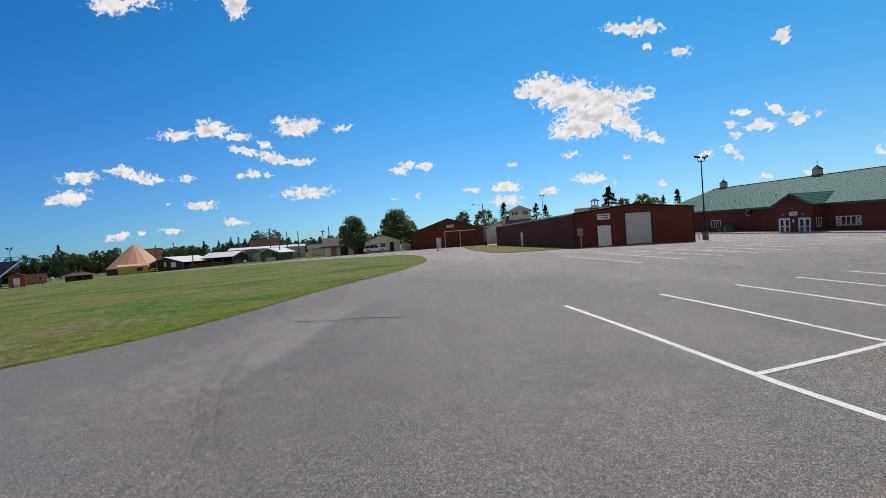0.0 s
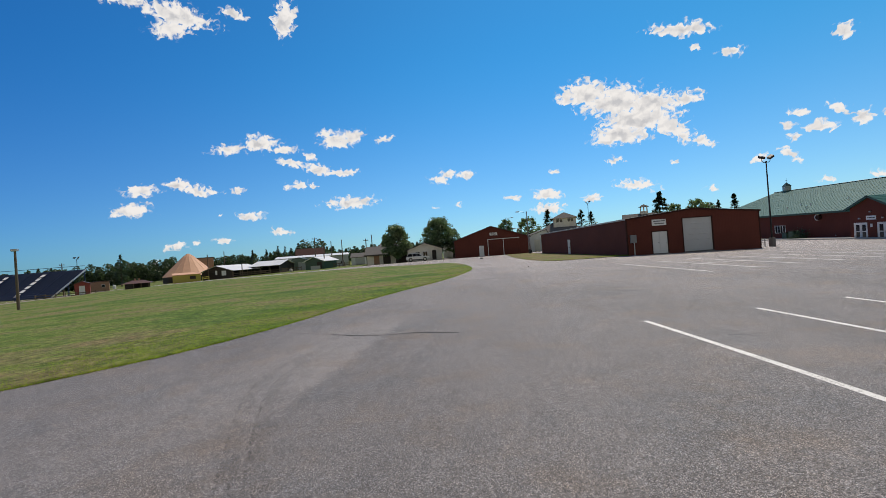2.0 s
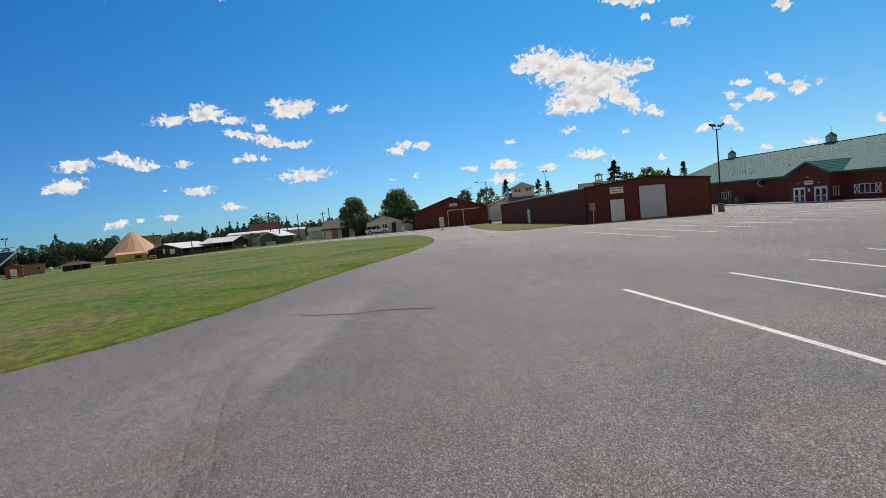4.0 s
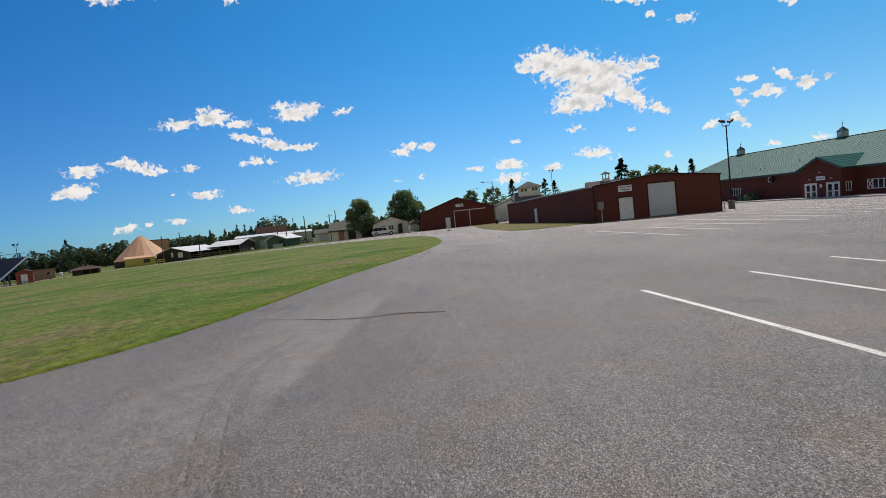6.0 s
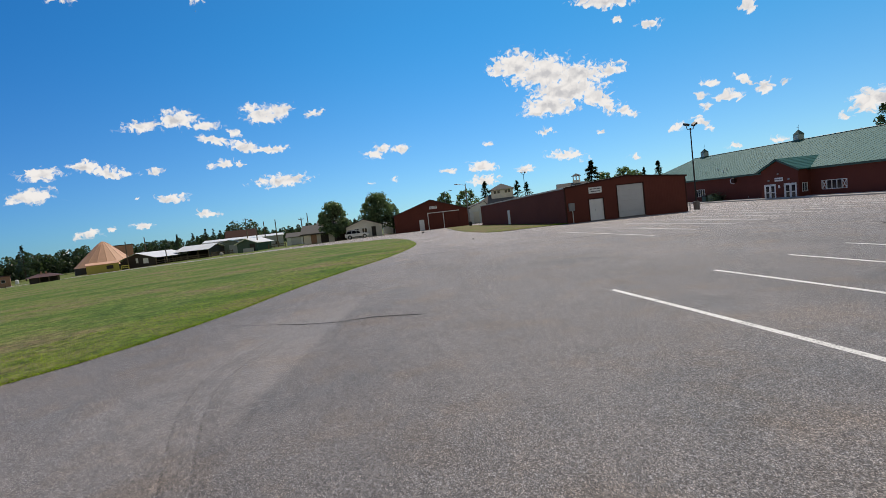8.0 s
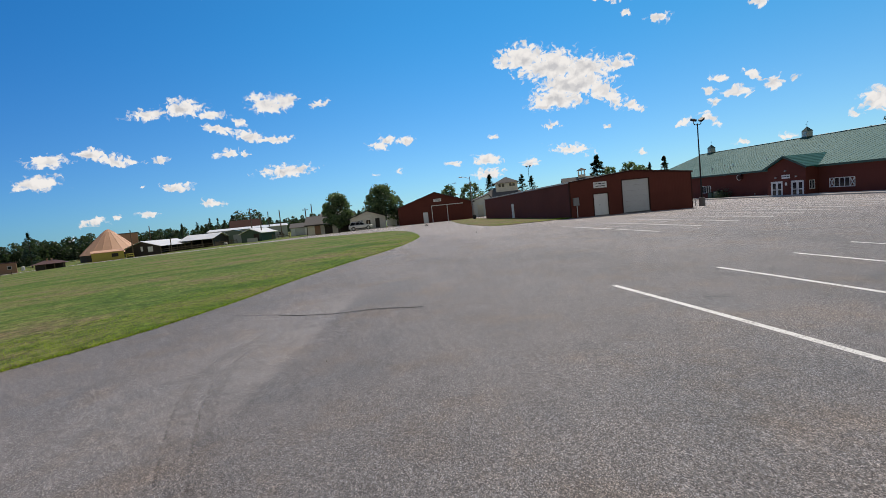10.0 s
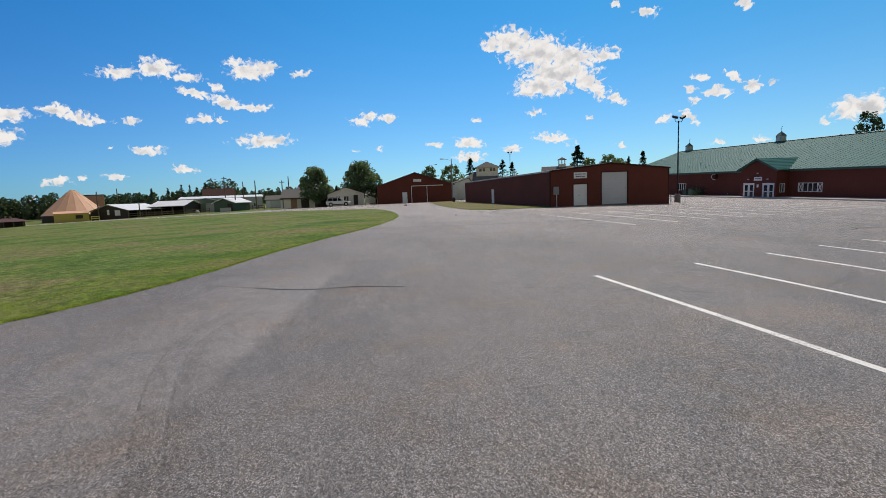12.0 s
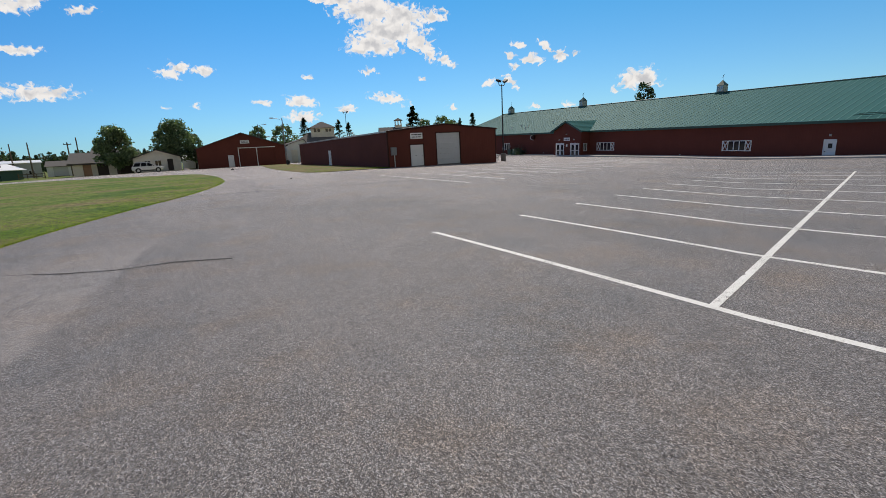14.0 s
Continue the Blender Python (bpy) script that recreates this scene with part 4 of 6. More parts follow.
def build_hall():
    hall = thing("exhibition_hall", 55.0, HALL_Y, -90, "long red hall with green ribbed metal roof and white trim", "hall")
    # the hall follows the lot's slight fall along its length
    hall.matrix_world = pose(55.0, HALL_Y, 0.36, 0, 0, -90) @ pose(0, 0, 0, 0, 1.5, 0)
    W1, u_ent, u_door = HALL_Y - 76.4, HALL_Y - 60.6, HALL_Y - 24.9
    big = [HALL_Y - 53.4, HALL_Y - 34.8]
    holes = [(W1, 1.0, W1 + 2.3, 2.2), (u_door, -1.6, u_door + 1.0, 2.12)]
    for u in big:
        holes.append((u, 1.0, u + 3.2, 2.15))
    gable_house(hall, HALL_L, HALL_D, HALL_E, HALL_R, M_RED_Y, M_RED_X, M_GREEN, holes, "x", 0.45, foot=-1.6, trim=M_GREEN_TRIM)
    framed_window(hall, W1, 1.0, W1 + 2.3, 2.2, 4)
    for u in big:
        framed_window(hall, u, 1.0, u + 3.2, 2.15, 3, cross_ends=0.52, bar=0.08)
    d = part("door", soft_box(u_door + 0.04, 0.04, 0.02, u_door + 0.96, 0.1, 2.08, 0.01, 1), M_WHITE, hall, "white steel side door with a square pane")
    part("pane", boxes((u_door + 0.35, 0.03, 1.3, u_door + 0.7, 0.039, 1.75)), M_GLASS, d)
    part("door_handle", boxes((u_door + 0.1, -0.02, 0.98, u_door + 0.2, 0.04, 1.03)), M_DARK_METAL, d)
    part("door_frame", boxes((u_door - 0.03, -0.03, 0, u_door + 0.04, 0.1, 2.15), (u_door + 0.96, -0.03, 0, u_door + 1.03, 0.1, 2.15), (u_door + 0.04, -0.03, 2.08, u_door + 0.96, 0.1, 2.15)), M_WHITE, hall)
    part("door_lamp", soft_box(u_door + 0.42, -0.2, 2.45, u_door + 0.58, -0.003, 2.65, 0.02), M_GREY_METAL, hall)
    # entrance porch with its own gable
    porch = sub("entrance_porch", hall, "red entrance porch with a green gable roof")
    pw, pd, pe, pr = 5.75, 1.8, 4.0, 1.35
    bm = bmesh.new()
    u1 = u_ent + pw
    da, db = u_ent + 0.48, u_ent + 3.62
    holed_wall(bm, u_ent, u1, -1.6, pe, -pd, -pd + 0.15, [(da, -1.6, da + 1.85, 2.18), (db, -1.6, db + 1.85, 2.18)])
    prism(bm, [(u_ent, pe), (u1, pe), ((u_ent + u1) / 2, pe + pr)], -pd, -pd + 0.15)
    part("porch_wall", bm, M_RED_Y, porch)
    part("porch_wall", boxes((u_ent, -pd + 0.153, -1.6, u_ent + 0.15, -0.003, pe - 0.003)), M_RED_X, porch)
    bm = boxes((u1 - 0.15, -pd + 0.153, -1.6, u1, -0.003, 0.95), (u1 - 0.15, -pd + 0.153, 2.1, u1, -0.003, pe - 0.003), (u1 - 0.15, -pd + 0.153, 0.95, u1, -1.3, 2.1), (u1 - 0.15, -0.5, 0.95, u1, -0.003, 2.1))
    part("porch_wall", bm, M_RED_X, porch)
    side = part("window", boxes((u1 - 0.1, -1.3, 0.95, u1 + 0.03, -1.23, 2.1), (u1 - 0.1, -0.57, 0.95, u1 + 0.03, -0.5, 2.1), (u1 - 0.1, -1.23, 0.95, u1 + 0.03, -0.57, 1.02), (u1 - 0.1, -1.23, 2.03, u1 + 0.03, -0.57, 2.1), (u1 - 0.1, -0.93, 1.02, u1 + 0.02, -0.87, 2.03)), M_WHITE, porch, "white framed narrow window")
    part("pane", boxes((u1 - 0.08, -1.23, 1.02, u1 - 0.07, -0.93, 2.03)), M_GLASS, side)
    part("pane", boxes((u1 - 0.08, -0.87, 1.02, u1 - 0.07, -0.57, 2.03)), M_GLASS, side)
    um = (u_ent + u1) / 2
    back = (pe + pr - HALL_E) * HALL_D / 2 / HALL_R + 0.3
    for x in (u_ent - 0.5, u1 + 0.5):
        bm = bmesh.new()
        ze = pe - pr / (pw / 2) * 0.5
        slab(bm, [(x, -pd - 0.4, ze + 0.12), (um, -pd - 0.4, pe + pr + 0.12), (um, back, pe + pr + 0.12), (x, -0.2, ze + 0.12)], 0.12)
        part("porch_roof", bm, M_GREEN, porch)
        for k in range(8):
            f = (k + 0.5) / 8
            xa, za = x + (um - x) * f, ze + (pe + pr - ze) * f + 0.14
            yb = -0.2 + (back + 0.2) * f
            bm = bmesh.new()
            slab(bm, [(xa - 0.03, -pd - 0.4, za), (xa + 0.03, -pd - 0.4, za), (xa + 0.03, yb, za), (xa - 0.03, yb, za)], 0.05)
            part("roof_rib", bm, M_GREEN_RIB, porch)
        bm = bmesh.new()
        slab(bm, [(x, -pd - 0.43, ze + 0.15), (um, -pd - 0.43, pe + pr + 0.15), (um, -pd - 0.43, pe + pr - 0.12), (x, -pd - 0.43, ze - 0.12)], 0.025)
        part("fascia", bm, M_GREEN_TRIM, porch)
    glazed_doors(porch, da, -pd + 0.02)
    glazed_doors(porch, db, -pd + 0.02)
    lettered_sign(porch, um - 0.65, 2.5, um + 0.65, 3.0, -pd, 1)
    part("notice", boxes((um - 0.15, -pd - 0.02, 1.6, um + 0.15, -pd - 0.003, 2.0)), M_SIGN, porch)
    for x in (um - 1.5, um, um + 1.6):
        part("wall_lamp", soft_box(x - 0.09, -pd - 0.2, 2.6 if x != um else 3.4, x + 0.09, -pd - 0.003, 2.78 if x != um else 3.58, 0.02), M_GREY_METAL, porch)
    # roof ribs, alike pieces on one mesh
    bm = bmesh.new()
    slope = HALL_R / (HALL_D / 2)
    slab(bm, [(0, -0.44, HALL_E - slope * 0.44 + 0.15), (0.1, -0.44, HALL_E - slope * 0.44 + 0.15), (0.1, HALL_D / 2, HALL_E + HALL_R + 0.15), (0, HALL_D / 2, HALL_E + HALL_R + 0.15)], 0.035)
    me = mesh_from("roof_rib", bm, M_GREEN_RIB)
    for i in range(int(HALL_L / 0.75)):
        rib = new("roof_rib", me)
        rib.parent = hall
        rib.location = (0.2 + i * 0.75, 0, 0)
    part("ridge_cap", tubes(((-0.45, HALL_D / 2, HALL_E + HALL_R + 0.13), (HALL_L + 0.45, HALL_D / 2, HALL_E + HALL_R + 0.13), 0.13)), M_GREEN_TRIM, hall)
    for y in (91.2, 69.6, 43.5, 19.0, -5.0):
        cupola(hall, HALL_Y - y, HALL_D / 2, HALL_E + HALL_R)
    # wall fan, vents on the roof
    fan = sub("wall_fan", hall, "round white wall fan housing")
    uf = HALL_Y - 67.7
    part("fan_ring", tubes(((uf, -0.25, 3.15), (uf, -0.003, 3.15), 0.42, 0.46), n=20), M_WHITE, fan)
    part("fan_hood", tubes(((uf + 0.35, -0.5, 3.15), (uf + 0.35, -0.1, 3.15), 0.36, 0.36), n=20), M_RED_TRIM, fan)
    for u, v in ((HALL_Y - 76.5, 2.3), (HALL_Y - 75.0, 3.4), (HALL_Y - 72.6, 3.0), (HALL_Y - 72.0, 1.9), (HALL_Y - 67.5, 4.4)):
        z = HALL_E + v * slope
        part("roof_vent", tubes(((u, v, z), (u, v, z + 0.4), 0.06), ((u, v, z + 0.36), (u, v, z + 0.46), 0.11), n=8), M_WHITE, hall)
    part("roof_guard", boxes((HALL_Y - 23.0, 0.3, HALL_E + 0.35, HALL_Y - 19.4, 0.36, HALL_E + 0.42), (HALL_Y - 22.6, 0.3, HALL_E + 0.48, HALL_Y - 19.8, 0.36, HALL_E + 0.55)), M_GREEN_TRIM, hall)
    for x in (HALL_Y - 65.0, HALL_Y - 40.0, HALL_Y - 14.0):
        part("wall_tap", soft_box(x, -0.1, 0.5, x + 0.12, -0.003, 0.62, 0.01, 1), M_GREY_METAL, hall)


build_hall()


def build_walkway():
    """Concrete kerb and walk along the hall's front: a real step above the lot."""
    bm = bmesh.new()
    ys = [92 - 3 * i for i in range(40)]
    rows = []
    for y in ys:
        x0 = 52.0
        z = ground_z(x0, y)
        rows.append([bm.verts.new(p) for p in ((x0, y, z - 0.4), (x0, y, z + 0.14), (x0 + 0.15, y, z + 0.155), (54.98, y, z + 0.16))])
    for a, b in zip(rows, rows[1:]):
        for j in range(3):
            bm.faces.new((a[j], a[j + 1], b[j + 1], b[j]))
    bmesh.ops.recalc_face_normals(bm, faces=bm.faces[:])
    tagged(new("pavement", mesh_from("pavement", bm, M_CONCRETE)), "pale concrete walk with a kerb along the hall", "pavement", "", "structure")


build_walkway()


# ---------------------------------------------------------------- lamps and poles
def twin_lamp(x, y, h, label, base=True, name="street_lamp"):
    lamp = thing(name, x, y, 0, label, "street lamp", "lamp posts")
    z = 0.0
    if base:
        part("footing", tubes(((0, 0, -0.3), (0, 0, 0.85), 0.31, 0.3), ((0, 0, 0.85), (0, 0, 0.9), 0.3, 0.22), n=16), M_OLD_CONCRETE, lamp, "round weathered concrete footing")
        part("base_plate", boxes((-0.2, -0.2, 0.9, 0.2, 0.2, 0.94)), M_DARK_METAL, lamp)
        z = 0.9
    part("pole", tubes(((0, 0, z), (0, 0, h - 0.35), 0.085, 0.055), n=10), M_DARK_METAL, lamp)
    bm = tubes(((0, 0, h - 0.5), (0, 0, h - 0.3), 0.07))
    for s in (-1, 1):
        tube(bm, (0, 0, h - 0.4), (0.28 * s, 0, h - 0.42), 0.035)
        tube(bm, (0.28 * s, 0, h - 0.42), (0.42 * s, 0, h - 0.28), 0.035)
        tube(bm, (0.42 * s, 0, h - 0.28), (0.42 * s, 0, h - 0.02), 0.035)
    part("yoke", bm, M_DARK_METAL, lamp)
    for s, tilt in ((-1, -8), (1, 32)):
        head = soft_box(-0.26, -0.2, -0.1, 0.26, 0.2, 0.12, 0.03)
        bmesh.ops.transform(head, matrix=pose(0.46 * s, -0.05, h + 0.08, 25, -tilt, 0), verts=head.verts[:])
        hd = part("floodlight", head, M_DARK_METAL, lamp)
        lens = boxes((-0.22, -0.16, -0.115, 0.22, 0.16, -0.101))
        bmesh.ops.transform(lens, matrix=pose(0.46 * s, -0.05, h + 0.08, 25, -tilt, 0), verts=lens.verts[:])
        part("lens", lens, M_GREY_METAL, hd)


def arm_lamp(x, y, h, side, label):
    lamp = thing("street_lamp", x, y, 0, label, "street lamp", "lamp posts")
    part("pole", tubes(((0, 0, -0.3), (0, 0, h), 0.12, 0.07), n=8), M_BOX, lamp)
    part("arm", tubes(((0, 0, h - 0.35), (0.9 * side, 0, h - 0.05), 0.035), ((0.9 * side, 0, h - 0.05), (1.5 * side, 0, h), 0.035)), M_GREY_METAL, lamp)
    part("lamp_head", soft_box(min(1.4 * side, 2.0 * side), -0.13, h - 0.07, max(1.4 * side, 2.0 * side), 0.13, h + 0.1, 0.04), M_GREY_METAL, lamp)


def wood_pole(x, y, h, arms=0):
    p = thing("utility_pole", x, y, 0, "weathered wooden utility pole", "utility pole", "utility poles")
    part("pole", tubes(((0, 0, -0.4), (0, 0, h), 0.15, 0.1), n=8), M_WOOD, p)
    if arms:
        part("crossarm", boxes((-0.6, -0.06, h - 0.45, 0.6, 0.06, h - 0.32)), M_WOOD, p)
        for s in (-0.5, 0.5):
            part("insulator", tubes(((s, 0, h - 0.32), (s, 0, h - 0.15), 0.05)), M_GREY_METAL, p)
    else:
        part("pole_cap", tubes(((0, 0, h), (0, 0, h + 0.05), 0.11)), M_GREY_METAL, p)
    return p


twin_lamp(33.83, 48.1, 8.9, "tall dark twin floodlight post on a concrete footing")
twin_lamp(42.0, 126.7, 11.8, "tall twin floodlight post behind the shed", False)
arm_lamp(17.4, 87.4, 7.7, -1, "grey steel street lamp post with a long arm, beside the barn")
arm_lamp(19.7, 125.5, 9.0, 1, "grey steel street lamp post with a long arm, behind the barn")
arm_lamp(21.0, 112.0, 5.6, -1, "short street lamp post behind the barn")
for px, py, ph, pa in ((-52.9, 113.9, 5.8, 0), (-54.8, 127.3, 6.7, 0), (-44.8, 113.3, 2.9, 0), (-29.9, 122.9, 7.9, 1), (-26.1, 115.5, 6.0, 0), (-22.8, 121.4, 6.6, 0), (-15.9, 115.3, 6.1, 1), (-15.0, 119.7, 7.1, 0), (-12.7, 144.0, 10.2, 0), (-27.7, 132.0, 6.9, 0), (-84.7, 111.6, 7.4, 1)):
    wood_pole(px, py, ph, pa)
post = wood_pole(-43.1, 51.1, 6.1)
tagged(post, "weathered wooden lamp post standing on the lawn", "lamp post", "utility poles")
part("lamp_head", soft_box(-0.34, -0.16, 6.06, 0.3, 0.16, 6.3, 0.05), M_GREY_METAL, post, "small grey flood lamp head")
twin_lamp(-86.0, 118.0, 8.6, "stadium lamp post behind the bleachers", False)


def build_rail():
    rail = thing("pipe_barrier", 31.4, 49.0, 0, "low grey pipe barrier between shed and lamp post", "barrier")
    for i in range(3):
        part("post", tubes(((i * 1.15, 0, -0.2), (i * 1.15, 0, 0.75), 0.05)), M_GREY_METAL, rail)
    part("rail", tubes(((-0.1, 0, 0.72), (2.4, 0, 0.72), 0.04)), M_GREY_METAL, rail)
    part("rail", tubes(((-0.1, 0, 0.4), (2.4, 0, 0.4), 0.04)), M_GREY_METAL, rail)


build_rail()


# ---------------------------------------------------------------- trees
def leaf(bm, c, size, rng):
    n = Vector((rng.gauss(0, 1), rng.gauss(0, 1), rng.gauss(0, 1) + 0.4)).normalized()
    u = n.orthogonal().normalized()
    u.rotate(Matrix.Rotation(rng.uniform(0, 6.28), 3, n))
    w = n.cross(u)
    a, b = size * rng.uniform(0.6, 1.2), size * rng.uniform(0.4, 0.8)
    bm.faces.new([bm.verts.new(c + p) for p in (-u * a, -w * b, u * a, w * b)])


def round_tree(x, y, h, width, seed, label, leaves=2600, size=0.26, name="maple_tree", mat=None, foot=0.22, loose=1.0):
    """loose: how far the clumps of the crown stand apart."""
    rng = random.Random(seed)
    tree = thing(name, x, y, 0, label, "tree", "broadleaf trees")
    bm = bmesh.new()
    tube(bm, (0, 0, -0.5), (0.05, 0, h * 0.3), 0.035 * h, 0.026 * h)
    limbs = []
    for i in range(9):
        a = 2.4 * i + rng.uniform(-0.3, 0.3)
        z0 = h * (0.26 + 0.05 * i)
        r = width * 0.5 * rng.uniform(0.45, 0.8)
        q = Vector((math.cos(a) * r, math.sin(a) * r, min(h * 0.9, z0 + h * rng.uniform(0.15, 0.3))))
        tube(bm, (0.04, 0, z0), q, 0.012 * h, 0.005 * h, 6)
        limbs.append(q)
    tube(bm, (0.05, 0, h * 0.3), (0, 0, h * 0.85), 0.026 * h, 0.006 * h)
    part("trunk", bm, M_BARK, tree)
    bm = bmesh.new()
    clumps = []
    low, high = h * foot, h
    for i in range(84):
        f = rng.random()
        z = low + (high - low) * f
        prof = math.sin(math.pi * min(1.0, 0.18 + 0.80 * f)) ** 0.6
        a = rng.uniform(0, 6.28)
        r = width * 0.5 * prof * math.sqrt(rng.uniform(0.1 + 0.1 * loose, 0.8 + 0.2 * loose))
        clumps.append((Vector((math.cos(a) * r, math.sin(a) * r, z)), width * rng.uniform(0.1 - 0.035 * loose, 0.165 - 0.025 * loose)))
    for i in range(leaves):
        c, r = rng.choice(clumps)
        d = Vector((rng.gauss(0, 1), rng.gauss(0, 1), rng.gauss(0, 0.8)))
        d = d.normalized() * r * rng.uniform(0.5, 1.15)
        leaf(bm, c + d, size, rng)
    part("crown", bm, mat or M_LEAF, tree)


def spruce_tree(x, y, h, width, seed, label, leaves=1500, name="spruce_tree"):
    rng = random.Random(seed)
    tree = thing(name, x, y, 0, label, "tree", "conifers")
    part("trunk", tubes(((0, 0, -0.5), (0, 0, h * 0.97), 0.02 * h, 0.004 * h)), M_BARK, tree)
    bm = bmesh.new()
    boughs = []
    for k in range(int(34 + h * 5)):
        f = rng.random() ** 0.8
        reach = width * 0.5 * ((1 - f) ** 0.8 + 0.04) * rng.uniform(0.55, 1.25)
        boughs.append((h * (0.1 + 0.88 * f), rng.uniform(0, 6.283), reach))
    s = 0.026 * h + 0.08
    for i in range(int(leaves * 1.6)):
        z, a, reach = rng.choice(boughs) if rng.random() > 0.06 else (h * rng.uniform(0.8, 1.0), rng.uniform(0, 6.28), 0.03 * width)
        u = math.sqrt(rng.random())
        a += rng.gauss(0, 0.2)
        r = reach * u
        c = Vector((math.cos(a) * r, math.sin(a) * r, z - r * 0.16 + rng.gauss(0, 0.012 * h)))
        out = Vector((math.cos(a), math.sin(a), rng.uniform(-0.5, 0.25))).normalized()
        side = Vector((-math.sin(a), math.cos(a), rng.gauss(0, 0.3)))
        bm.faces.new([bm.verts.new(c + p) for p in (-out * s * 0.6, -side * s * 0.35 + Vector((0, 0, 0.03)), out * s, side * s * 0.35)])
    part("crown", bm, M_NEEDLE, tree)


round_tree(-7.7, 101.0, 7.4, 6.0, 11, "round green maple with a dense crown, before the house", 9000, 0.22, foot=0.2, loose=0.0)
round_tree(1.3, 102.4, 8.1, 7.2, 12, "broad green maple beside the white house", 9000, 0.22, foot=0.28, loose=0.6)
round_tree(4.4, 103.5, 6.0, 3.6, 13, "smaller green tree at the barn's side", 1800, 0.24)
round_tree(24.6, 121.5, 8.2, 6.4, 14, "green broadleaf tree behind the barn", 2200, 0.28)
round_tree(20.0, 128.0, 8.4, 5.0, 15, "green treetop behind the barn roof", 2000, 0.3)
round_tree(67.5, 131.0, 10.0, 6.0, 16, "green broadleaf tree behind the shed", 2200, 0.3)
round_tree(71.8, 127.8, 10.7, 6.5, 17, "green broadleaf tree behind the shed", 2200, 0.3)
round_tree(75.5, 128.5, 9.6, 5.5, 27, "green broadleaf tree behind the shed", 1800, 0.3)
round_tree(99.0, 79.6, 15.6, 6.0, 18, "dark green tree behind the hall's roof", 3600, 0.24, mat=M_WOODS)
round_tree(97.4, 83.2, 11.6, 3.6, 19, "dark green treetop behind the hall's roof", 2000, 0.24, mat=M_WOODS)
spruce_tree(46.5, 96.5, 10.6, 7.6, 21, "dark spruce behind the red shed", 2600)
spruce_tree(34.3, 139.7, 11.4, 8.5, 22, "dark spruce behind the farmhouse", 1500)
spruce_tree(45.2, 143.0, 11.0, 7.0, 23, "dark pine behind the shed", 1300, "pine_tree")
spruce_tree(47.9, 142.0, 10.2, 7.0, 24, "dark pine behind the shed", 1300, "pine_tree")
spruce_tree(73.6, 121.0, 10.0, 5.4, 25, "slim dark spruce behind the shed", 1000)
spruce_tree(70.8, 110.2, 10.6, 5.0, 26, "slim dark spruce beside the hall", 1200)
spruce_tree(66.3, 121.5, 8.8, 4.4, 28, "small dark spruce behind the shed", 800)
spruce_tree(-113.0, 176.0, 11.5, 6.0, 29, "tall spruce standing above the far woods", 1200)
for tx, ty, th in ((-59.6, 160.0, 7.6), (-55.5, 161.3, 7.4), (-51.8, 162.1, 8.2), (-49.6, 162.5, 8.0), (-47.6, 162.6, 7.2), (-45.6, 163.5, 7.0), (-43.8, 164.0, 7.2)):
    spruce_tree(tx, ty, th, 3.6, int(-tx * 7), "slim dark spruce behind the sheds", 600)


def woods(pts, h, deep, per_m, seed, label):
    rng = random.Random(seed)
    bm = bmesh.new()
    for (x0, y0), (x1, y1) in zip(pts, pts[1:]):
        length = math.hypot(x1 - x0, y1 - y0)
        for _ in range(int(length * per_m)):
            f, d = rng.random(), rng.random()
            ux, uy = (x1 - x0) / length, (y1 - y0) / length
            x, y = x0 + (x1 - x0) * f - uy * d * deep, y0 + (y1 - y0) * f + ux * d * deep
            th = h * rng.uniform(0.6, 1.12) * (1 if rng.random() < 0.75 else 0.75)
            w = th * rng.uniform(0.45, 0.8)
            z0 = ground_z(x, y)
            point = rng.random() < 0.22
            for _ in range(260):
                g = rng.random()
                z = th * (0.1 + 0.9 * g)
                r = w * (0.55 * (1 - g) + 0.05 if point else 0.5 * math.sin(math.pi * min(1.0, 0.22 + 0.76 * g)) ** 0.6)
                a = rng.uniform(0, 6.28)
                rr = r * math.sqrt(rng.random())
                leaf(bm, Vector((x + math.cos(a) * rr, y + math.sin(a) * rr, z0 + z)), 0.42, rng)
    tagged(new("far_woods", mesh_from("far_woods", bm, M_WOODS)), label, "woods", "", "stuff")


woods([(-190.0, 118.0), (-160.0, 152.0), (-124.0, 185.0), (-104.0, 199.0)], 8.8, 14.0, 3.6, 31, "dense dark mixed woods beyond the field")
woods([(-104.0, 199.0), (-75.0, 205.0), (-55.0, 208.0)], 7.2, 12.0, 3.8, 32, "dark mixed woods behind the sheds")
woods([(-58.0, 206.0), (-46.0, 208.5)], 10.6, 8.0, 2.0, 33, "tall dark pines behind the sheds")
woods([(-46.0, 210.0), (-42.0, 239.0), (-22.0, 242.5), (6.0, 246.0), (40.0, 248.0), (90.0, 235.0)], 7.6, 14.0, 2.2, 34, "low green woods on the horizon")


